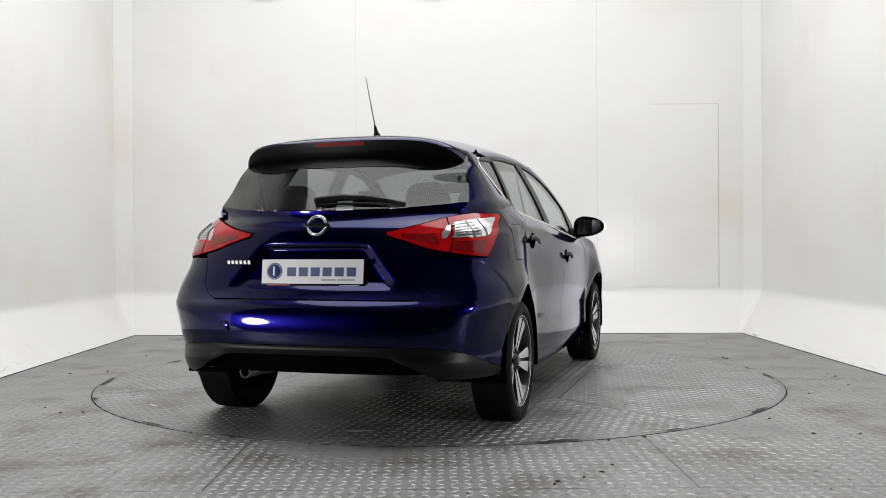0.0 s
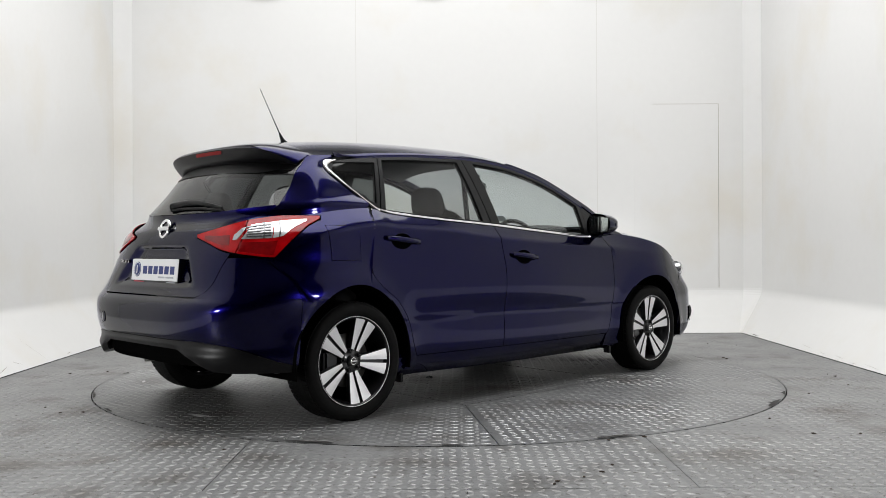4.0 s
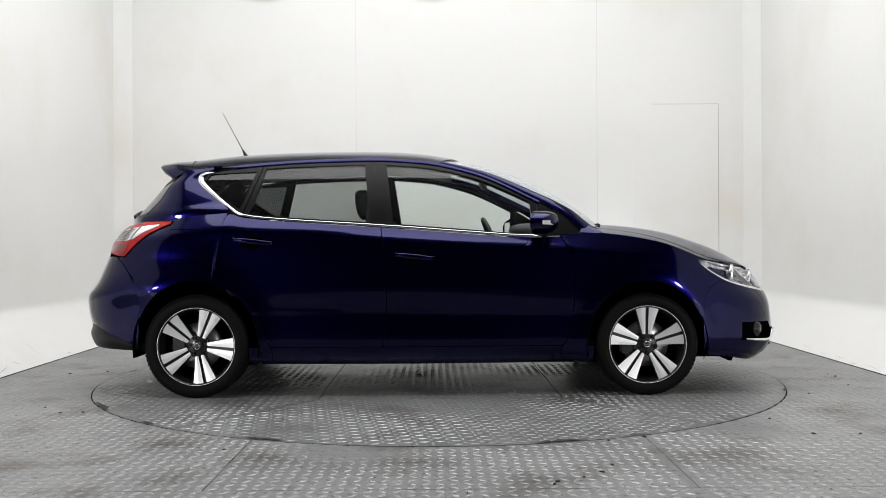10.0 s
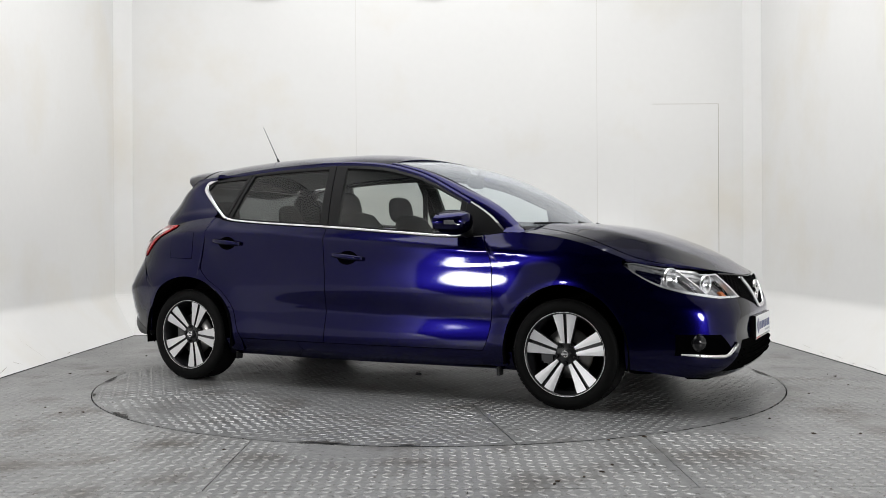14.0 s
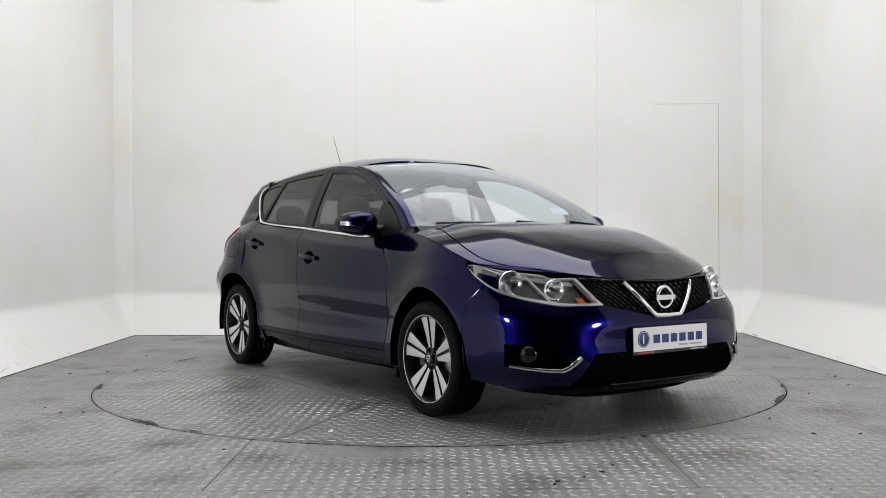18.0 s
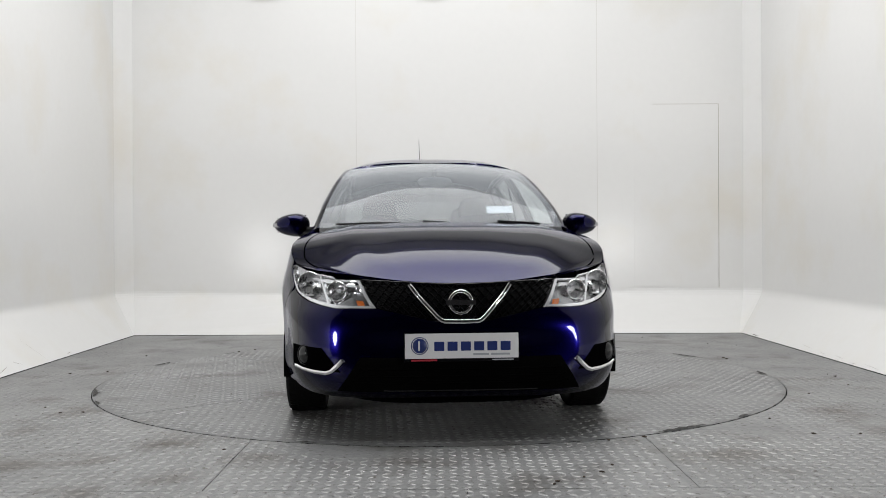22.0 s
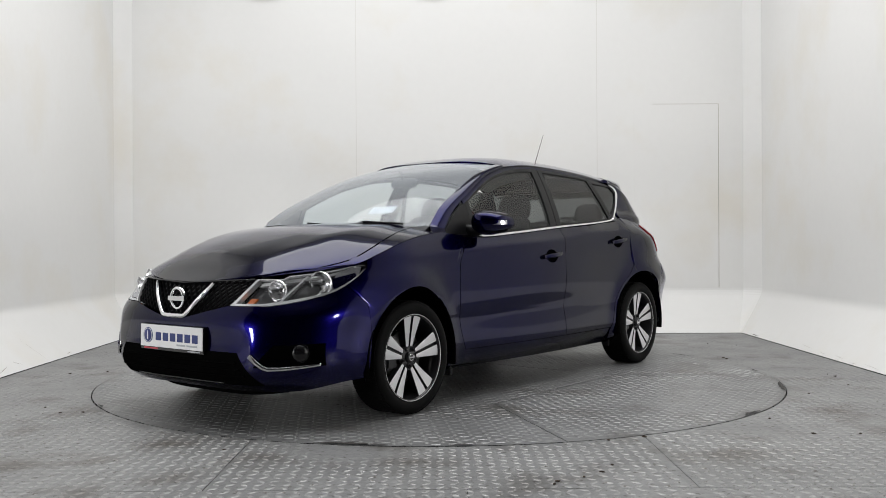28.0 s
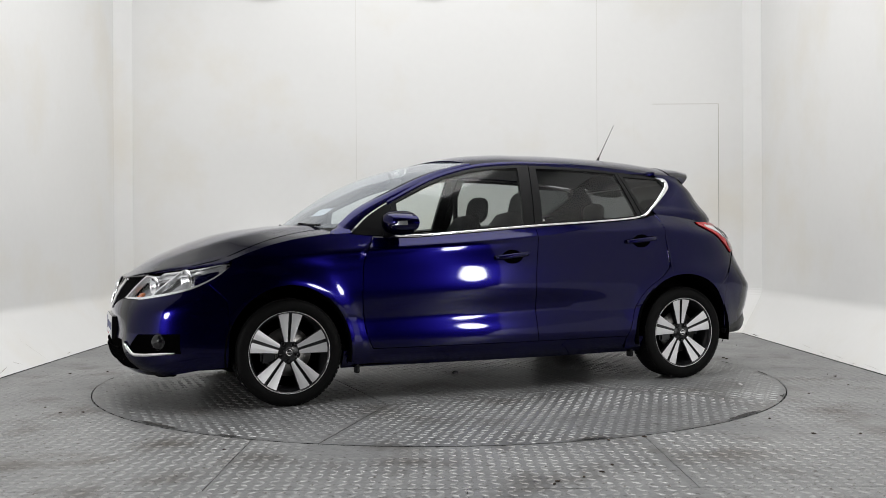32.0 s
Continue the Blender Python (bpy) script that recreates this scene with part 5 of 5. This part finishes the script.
# ---- rear wiper, lettering bars, exhaust
wiper = tube("rear_wiper", [(screen_rear(abs(y), z)[0] - 0.022, y, z) for y, z in ((0.04, 1.118), (0.0, 1.128), (-0.10, 1.137), (-0.22, 1.132), (-0.34, 1.115), (-0.41, 1.102))], lambda t: lerp(0.021, 0.008, t), M_BLACK, car, 8, "black rear wiper", flat=0.7)
tube("wiper_blade", [(screen_rear(abs(y), z)[0] - 0.008, y, z) for y, z in ((0.03, 1.098), (-0.1, 1.106), (-0.25, 1.103), (-0.41, 1.092))], 0.008, M_BLACK, wiper, 6)
for k in range(6):
    y = 0.458 - k * 0.0235
    bm = bmesh.new()
    box_mesh(bm, -0.003, 0.003, -0.0095, 0.0095, -0.0095, 0.0095, 0.002)
    ob = part("name_bar", bm, M_CHROME, car)
    ob.matrix_local = pose(rear_x(y, 0.825) - 0.002, y, 0.825, 0, -8, -12)
lathe_pipe = lathe("exhaust_pipe", [(0.026, -0.14), (0.03, -0.14), (0.03, 0.14), (0.026, 0.14), (0.026, -0.14)], M_DISC, car, 18, "steel exhaust pipe", axis="x")
lathe_pipe.matrix_local = pose(-1.72, 0.44, 0.268, 0, 0, -6)
rear_quad("diffuser", [(-0.62, 0.292), (0.62, 0.292), (0.62, 0.425), (-0.62, 0.425)], M_MATT, car, -0.055, 0.02, 20, 4, "black rear diffuser")
bm = bmesh.new()
box_mesh(bm, -1.85, -1.5, -0.36, 0.36, 0.285, 0.38, 0.04)
part("silencer", bm, M_MATT, car)

# ---- door handles, mirrors, fuel flap, mud flaps


def handle(side, x0, z0, x1, z1, door):
    cx, cz = (x0 + x1) / 2, (z0 + z1) / 2

    # flat black disc on the skin; its colour stands for the hollow's shade
    def cup(u, v):
        t = 2 * math.pi * u
        x, z = cx - 0.004 + 0.074 * v * math.cos(t), cz - 0.006 + 0.043 * v * math.copysign(abs(math.sin(t)) ** 1.3, math.sin(t))
        return (x, side * (side_y(x, z) + 0.0015 - 0.0 * (1 - v)), z)
    panel("handle_cup_shade", cup, 28, 4, M_SLOT, door, 0.004)
    path = []
    for k in range(13):
        t = k / 12
        x, z = lerp(x0, x1, t), lerp(z0, z1, t)
        path.append((x, side * (side_y(x, z) + 0.014 + 0.022 * math.sin(math.pi * t) ** 0.6), z))
    tube("door_handle", path, lambda t: 0.0125 + 0.004 * math.sin(math.pi * t), M_PAINT, door, 8, flat=0.6)


for (rear_door, front_door), side in zip(DOORS, (1, -1)):
    handle(side, -1.128, 0.945, -0.897, 0.921, rear_door)
    handle(side, -0.155, 0.850, 0.068, 0.826, front_door)


def door_mirror(side):
    verts, faces = [], []
    nu, nv = 24, 14
    c = Vector((0.725, side * 0.915, 1.037))
    for i in range(nu):
        t = 2 * math.pi * i / nu
        cy, sz = math.cos(t), math.sin(t)
        for j in range(nv + 1):
            q = j / nv
            w = max(0.0, 1 - (1 - q) ** 2.3) ** 0.5
            py = math.copysign(abs(cy) ** 0.85, cy) * 0.113 * w
            pz = math.copysign(abs(sz) ** 0.9, sz) * 0.071 * w
            pz *= 1 - 0.22 * (side * py / 0.106)
            verts.append(c + Vector((lerp(0.085, -0.055, q ** 1.4) - 0.04 * max(0, side * py) / 0.106, py, pz + 0.012 * (1 - w))))
    for i in range(nu):
        for j in range(nv):
            a, b = i * (nv + 1) + j, ((i + 1) % nu) * (nv + 1) + j
            faces.append((a, b, b + 1, a + 1) if side > 0 else (a + 1, b + 1, b, a))
    shell = link_mesh("door_mirror", verts, faces, M_PAINT, car, "blue door mirror with clear indicator strip")

    def glass(u, v):
        y, z = lerp(-0.085, 0.085, u), lerp(-0.05, 0.05, v)
        z *= 1 - 0.2 * (side * y / 0.104)
        return (c.x - 0.050 - 0.035 * max(0, side * y) / 0.104, c.y + y, c.z + z)
    panel("mirror_glass", glass, 6, 4, M_CHROME, shell, 0.006, "mirror glass")
    panel("mirror_rim", lambda u, v: Vector(glass(lerp(-0.03, 1.03, u), lerp(-0.04, 1.04, v))) + Vector((0.008, 0, 0)), 6, 4, M_BLACK, shell, 0.012)

    def lamp(u, v):
        y = lerp(0.020, 0.112, u)
        k = math.sqrt(max(0, 1 - (y / 0.117) ** 2))
        return (c.x - 0.045 + 0.098 * k - 0.030 * y / 0.104 + 0.026, c.y + side * (y + 0.002), c.z + lerp(-0.018, 0.006, v) + 0.004 * u)
    panel("indicator_strip", lamp, 8, 3, M_CLEARLENS, shell, 0.008, "clear indicator strip")
    tube("mirror_arm", [(0.745, side * 0.765, 0.985), (0.742, side * 0.81, 0.985), (0.735, side * 0.85, 0.995), (0.73, side * 0.88, 1.01)], lambda t: lerp(0.045, 0.03, t), M_BLACK, shell, 10, flat=0.6)


mirrored(door_mirror)
side_quad("fuel_flap_gap", [(-1.5025, 0.8295), (-1.3115, 0.8235), (-1.3075, 1.0075), (-1.5085, 1.0095)], -1, M_SLOT, car, 0.0004, 0.002)
side_quad("fuel_flap", [(-1.500, 0.832), (-1.314, 0.826), (-1.310, 1.005), (-1.506, 1.007)], -1, M_PAINT, car, 0.0014, 0.002, 16, 16)
for x in (-0.98, 0.93):
    for side in (1, -1):
        bm = bmesh.new()
        box_mesh(bm, x - 0.012, x + 0.012, side * 0.77 - 0.03, side * 0.77 + 0.02, 0.155, 0.205, 0.004)
        part("jacking_block", bm, M_BLACK, car)

# ---- aerial, windscreen wipers
aerial = lathe("aerial", [(0.0001, 0.075), (0.006, 0.07), (0.012, 0.03), (0.024, 0.006), (0.026, 0.0)], M_BLACK, car, 14, "thin black roof aerial", axis="z")
aerial.matrix_local = pose(-1.207, -0.013, roof_z(-1.207) - 0.004, 0, -28, 0)
tube("aerial_mast", [(0, 0, 0.05), (0, 0, 0.2), (0, 0, 0.35)], lambda t: lerp(0.0034, 0.0016, t), M_BLACK, aerial, 6)


def screen_at(y, v, lift=0.012):
    e = screen_edge(v)
    k = abs(y) / e.y
    top, base = Vector((0.262, 0, 1.462)), Vector((1.20, 0, 1.008))
    c = top.lerp(base, v) + Vector((0.045, 0, 0.075)) * math.sin(math.pi * v) * 0.9
    w = k ** 2.2
    return Vector((lerp(c.x, e.x, w) + lift * 0.5, y, lerp(c.z, e.z, w) + lift))


for a, b, pivot in ((-0.05, 0.58, 0.32), (-0.62, 0.02, -0.12)):
    arm = tube("windscreen_wiper", [screen_at(lerp(a, b, k / 10), 0.988 - 0.012 * math.sin(math.pi * k / 10), 0.010) for k in range(11)], 0.0065, M_BLACK, car, 6, "black windscreen wiper")
    tube("wiper_arm", [screen_at(pivot + 0.25, 1.0, 0.02), screen_at(pivot + 0.12, 0.99, 0.022), screen_at(pivot, 0.975, 0.02)], 0.0065, M_BLACK, arm, 6)
# scuttle under the wipers


def scuttle(u, v):
    y = lerp(-0.72, 0.72, u)
    a = screen_at(y, 0.955, -0.01)
    x0 = 1.07 + 0.12 * (1 - (abs(y) / 0.74) ** 2)
    b = Vector((x0 + 0.03, y, hood_z(x0) - 0.035 - 0.04 * (abs(y) / 0.74) ** 2))
    return a.lerp(b, v)


panel("scuttle", scuttle, 24, 3, M_BLACK, car, 0.01)
for y0, y1, v0, v1, mat, name in ((0.27, 0.43, 0.80, 0.87, M_PAPER, "paper_disc"), (-0.45, -0.34, 0.045, 0.075, M_WHITE, "sticker"), (-0.31, -0.23, 0.045, 0.06, M_WHITE, "sticker")):
    panel(name, lambda u, v: screen_at(lerp(y0, y1, u), lerp(v0, v1, v), -0.004), 6, 3, mat, car, 0.001, "white paper behind the windscreen")

# ---- wheels


def wheel(x, side, turn):
    hub = new("wheel")
    hub.parent = car
    z = 0.308 if x < 0 else 0.304
    hub.matrix_local = pose(x, side * 0.765, z) @ (pose(0, 0, 0) if side > 0 else pose(0, 0, 0, 0, 0, 180))
    R = z
    tyre = lathe("tyre", [(0.222, -0.092), (0.245, -0.100), (0.275, -0.103), (R - 0.012, -0.097), (R - 0.003, -0.080), (R, -0.04), (R, 0.04), (R - 0.003, 0.080), (R - 0.012, 0.097), (R - 0.03, 0.102), (0.262, 0.104), (0.2395, 0.098), (0.232, 0.090), (0.222, 0.08)], M_RUBBER, hub, 64, "black rubber tyre")
    # tread blocks
    verts, faces = [], []
    for k in range(72):
        for row, (ya, yb) in enumerate(((-0.085, -0.05), (-0.042, -0.006), (0.006, 0.042), (0.05, 0.085))):
            t0 = 2 * math.pi * (k + 0.5 * (row % 2)) / 72
            t1 = t0 + 2 * math.pi * 0.75 / 72
            o = len(verts)
            for r in (R - 0.004, R + 0.0004):
                for t, y in ((t0, ya), (t1, ya), (t1, yb), (t0, yb)):
                    verts.append((r * math.cos(t), y, r * math.sin(t)))
            faces += [(o + 4, o + 5, o + 6, o + 7), (o, o + 1, o + 5, o + 4), (o + 1, o + 2, o + 6, o + 5), (o + 2, o + 3, o + 7, o + 6), (o + 3, o, o + 4, o + 7)]
    tagged(link_mesh("tyre_tread", verts, faces, M_RUBBER, hub, "", False), kind="stuff")
    lathe("rim", [(0.230, 0.090), (0.2345, 0.093), (0.232, 0.096), (0.226, 0.095), (0.222, 0.085), (0.212, 0.06), (0.205, 0.0), (0.205, -0.085), (0.222, -0.092)], M_ALLOYDARK, hub, 64, "grey alloy rim")
    lathe("rim_edge", [(0.2295, 0.0955), (0.2308, 0.0970), (0.2322, 0.0965)], M_ALLOY, hub, 64, "polished rim edge")
    lathe("rim_barrel", [(0.216, 0.078), (0.209, 0.055), (0.203, 0.0), (0.203, -0.08)], M_ALLOYDARK, hub, 48)
    lathe("brake_disc", [(0.06, 0.022), (0.14, 0.022), (0.14, 0.010), (0.06, 0.010)], M_DISC, hub, 40)
    bm = bmesh.new()
    box_mesh(bm, 0.07, 0.155, -0.01, 0.045, -0.06, 0.06, 0.012)
    part("brake_caliper", bm, M_ALLOYDARK, hub)
    lathe("backplate", [(0.0001, -0.03), (0.20, -0.03), (0.203, -0.05)], M_MATT, hub, 32)

    def face_y(r):
        return 0.062 + 0.020 * max(0.0, (r - 0.05) / 0.17) ** 1.3

    for k in range(5):
        th = math.radians(turn + 72 * k)
        er, et = Vector((math.cos(th), 0, math.sin(th))), Vector((-math.sin(th), 0, math.cos(th)))
        for s in (1, -1):
            # one blade: a tapered bar with a machined face
            rows = []
            for q in range(7):
                r = lerp(0.058, 0.2255, q / 6)
                mid = s * lerp(0.0165, 0.0415, (q / 6) ** 1.05)
                half = lerp(0.0105, 0.0325, (q / 6) ** 1.05)
                rows.append((r * (1 if q < 6 else 0.995), mid - half, mid + half, face_y(r)))
            body, fb, face, ff = [], [], [], []
            for r, a, b, y in rows:
                for t, yy in ((a, y), (b, y), (b, y - 0.036), (a, y - 0.036)):
                    p = er * r + et * t
                    body.append((p.x, yy, p.z))
                for t in (a + 0.0012, (a + b) / 2, b - 0.0012):
                    p = er * r + et * t
                    face.append((p.x, y + (0.0022 if t == (a + b) / 2 else 0.0012), p.z))
            for q in range(6):
                for j in range(4):
                    fb.append((4 * q + j, 4 * q + (j + 1) % 4, 4 * q + 4 + (j + 1) % 4, 4 * q + 4 + j))
                for j in range(2):
                    ff.append((3 * q + j, 3 * q + j + 1, 3 * q + 4 + j, 3 * q + 3 + j))
            fb += [(3, 2, 1, 0), (24, 25, 26, 27)]
            link_mesh("spoke", body, fb, M_ALLOYDARK, hub, "", False)
            link_mesh("spoke_face", face, ff, M_ALLOY, hub, "", False)
        # grey web between the two blades
        web = []
        for q in range(5):
            r = lerp(0.06, 0.219, q / 4)
            half = lerp(0.004, 0.014, q / 4)
            for t in (-half, half):
                p = er * r + et * t
                web.append((p.x, face_y(r) - 0.014, p.z))
        link_mesh("spoke_web", web, [(2 * q, 2 * q + 1, 2 * q + 3, 2 * q + 2) for q in range(4)], M_ALLOYDARK, hub)
        bolt = lathe("wheel_bolt", [(0.0001, 0.072), (0.008, 0.072), (0.0095, 0.066), (0.0095, 0.05)], M_GLOSSBLACK, hub, 8)
        p = er * 0.049 * 1.06
        a2 = math.radians(turn + 72 * k + 36)
        bolt.location = (0.052 * math.cos(a2), 0, 0.052 * math.sin(a2))
        well = lathe("bolt_well", [(0.016, 0.067), (0.016, 0.05), (0.013, 0.05), (0.013, 0.067), (0.016, 0.067)], M_ALLOYDARK, hub, 12)
        well.location = bolt.location
    lathe("hub", [(0.0001, 0.060), (0.055, 0.060), (0.066, 0.052), (0.068, 0.02)], M_ALLOYDARK, hub, 30)
    cap = lathe("hub_cap", [(0.0001, 0.082), (0.02, 0.0815), (0.029, 0.078), (0.031, 0.06)], M_ALLOYDARK, hub, 24)
    ring = lathe("cap_badge", [(0.015, 0.0815), (0.015, 0.0835), (0.019, 0.0835), (0.019, 0.081)], M_CHROME, hub, 20)
    bm = bmesh.new()
    box_mesh(bm, -0.021, 0.021, 0.0815, 0.0842, -0.0035, 0.0035)
    part("cap_bar", bm, M_CHROME, hub)


wheel(1.35, -1, 90)
wheel(-1.35, -1, 113)
wheel(1.35, 1, 92)
wheel(-1.35, 1, 87)

# ---- cabin


def rounded_block(name, x0, x1, y0, y1, z0, z1, mat, parent, bevel, lean=0.0, taper=0.0, label=""):
    bm = bmesh.new()
    bmesh.ops.create_cube(bm, size=1)
    bmesh.ops.subdivide_edges(bm, edges=bm.edges[:], cuts=4, use_grid_fill=True)
    for v in bm.verts:
        p = Vector((v.co.x * 2, v.co.y * 2, v.co.z * 2))
        # rounded towards a super-ellipsoid
        m = max(abs(p.x), abs(p.y), abs(p.z))
        q = (abs(p.x) ** bevel + abs(p.y) ** bevel + abs(p.z) ** bevel) ** (1 / bevel)
        p = p * (m / q)
        k = (p.z + 1) / 2
        v.co = (lerp(x0, x1, (p.x + 1) / 2) + lean * k, (y0 + y1) / 2 + (y1 - y0) / 2 * p.y * (1 - taper * k), lerp(z0, z1, k))
    return part(name, bm, mat, parent, label, True)


def front_seat(y):
    seat = rounded_block("front_seat", -0.10, 0.42, y - 0.25, y + 0.25, 0.36, 0.56, M_SEAT, car, 5, label="black cloth front seat")
    rounded_block("backrest", -0.19, -0.02, y - 0.25, y + 0.25, 0.48, 1.13, M_SEAT, seat, 4, -0.19, 0.22)
    rounded_block("headrest", -0.42, -0.305, y - 0.135, y + 0.135, 1.07, 1.268, M_SEAT, seat, 3, -0.03, 0.15)
    for s in (-0.05, 0.05):
        tube("headrest_post", [(-0.35, y + s, 1.08), (-0.365, y + s, 1.17)], 0.007, M_CHROME, seat, 6)


front_seat(0.36)
front_seat(-0.36)
bench = rounded_block("rear_seat", -1.10, -0.62, -0.64, 0.64, 0.36, 0.58, M_SEAT, car, 6, label="black cloth rear bench")
rounded_block("backrest", -1.22, -1.06, -0.62, 0.62, 0.50, 1.09, M_SEAT, bench, 5, -0.17, 0.06)
for y in (-0.38, 0.38):
    rounded_block("headrest", -1.46, -1.36, y - 0.13, y + 0.13, 1.06, 1.235, M_SEAT, bench, 3, -0.02, 0.15)
dash = rounded_block("dashboard", 0.62, 1.16, -0.70, 0.70, 0.55, 1.0, M_TRIM, car, 6, 0.0, 0.04, "dark grey dashboard")
rounded_block("instrument_hood", 0.56, 0.86, -0.56, -0.20, 0.93, 1.045, M_TRIM, dash, 3, 0.0, 0.1)
wheel_rim = []
for k in range(28):
    t = 2 * math.pi * k / 28
    wheel_rim.append(Vector((0.47 + 0.185 * math.sin(t) * -0.42, -0.37 + 0.185 * math.cos(t), 0.905 + 0.185 * math.sin(t) * 0.9)))
steer = tube("steering_wheel", wheel_rim, 0.015, M_TRIM, dash, 8, "black steering wheel", closed=True)
tube("steering_column", [(0.48, -0.37, 0.90), (0.70, -0.37, 0.82)], 0.05, M_TRIM, steer, 10)
tube("steering_spoke", [(0.475, -0.54, 0.90), (0.485, -0.37, 0.895), (0.475, -0.20, 0.90)], 0.022, M_TRIM, steer, 8)
mirror = rounded_block("rear_view_mirror", 0.40, 0.445, -0.115, 0.115, 1.285, 1.36, M_TRIM, car, 3, -0.02)
tube("mirror_stalk", [(0.43, 0, 1.35), (0.46, 0, 1.41)], 0.012, M_TRIM, mirror, 6)
bm = bmesh.new()
box_mesh(bm, -1.75, 1.1, -0.74, 0.74, 0.27, 0.32, 0.01)
part("cabin_floor", bm, M_TRIM, car)
bm = bmesh.new()
box_mesh(bm, -1.85, -1.30, -0.60, 0.60, 0.98, 1.0, 0.004)
part("parcel_shelf", bm, M_TRIM, car)
for side in (1, -1):
    panel("door_card", lambda u, v: (lerp(-1.7, 0.97, u), side * (0.72 + 0.01 * math.sin(6 * u)), lerp(0.74 if lerp(-1.7, 0.97, u) < -0.92 else 0.30, belt_z(lerp(-1.7, 0.97, u)) - 0.02, v)), 40, 4, M_TRIM, car, 0.01)


def lining(u, v):
    k = 2 * u - 1
    x = lerp(-1.36, 0.20, v)
    yr = upper_y(x, rail_z(x)) - 0.04
    zr, zc = rail_z(x) - 0.02, roof_z(x) - 0.035
    return (x, yr * k, zr + (zc - zr) * (1 - abs(k) ** 3.2))


panel("roof_lining", lining, 16, 16, M_LINING, car, 0.006, "grey fabric roof lining")
for side in (1, -1):
    tube("seat_belt", [(-0.30, side * 0.60, 1.33), (-0.33, side * 0.66, 1.1), (-0.32, side * 0.70, 0.8)], 0.022, M_TRIM, car, 6, flat=0.3)

# ---------------------------------------------------------------- what moves


def motions():
    """The turntable turns at an even pace and the car stands on it."""
    turn = [(0, 17.70), (1, 24.95), (3, 39.48), (6, 60.84), (9, 82.52), (13, 110.65), (17.5, 142.75), (19, 153.80), (21, 168.58), (23, 183.20), (25, 197.30), (28, 218.45), (32, 247.60)]
    walk(turntable, [(t, pose(0, 0, 0, 0, 0, -a)) for t, a in turn])
    walk(car, [(t, pose(0, 0, 0.002, 0, 0, 90 - a) @ pose(-0.106, -0.049, 0)) for t, a in turn])


motions()
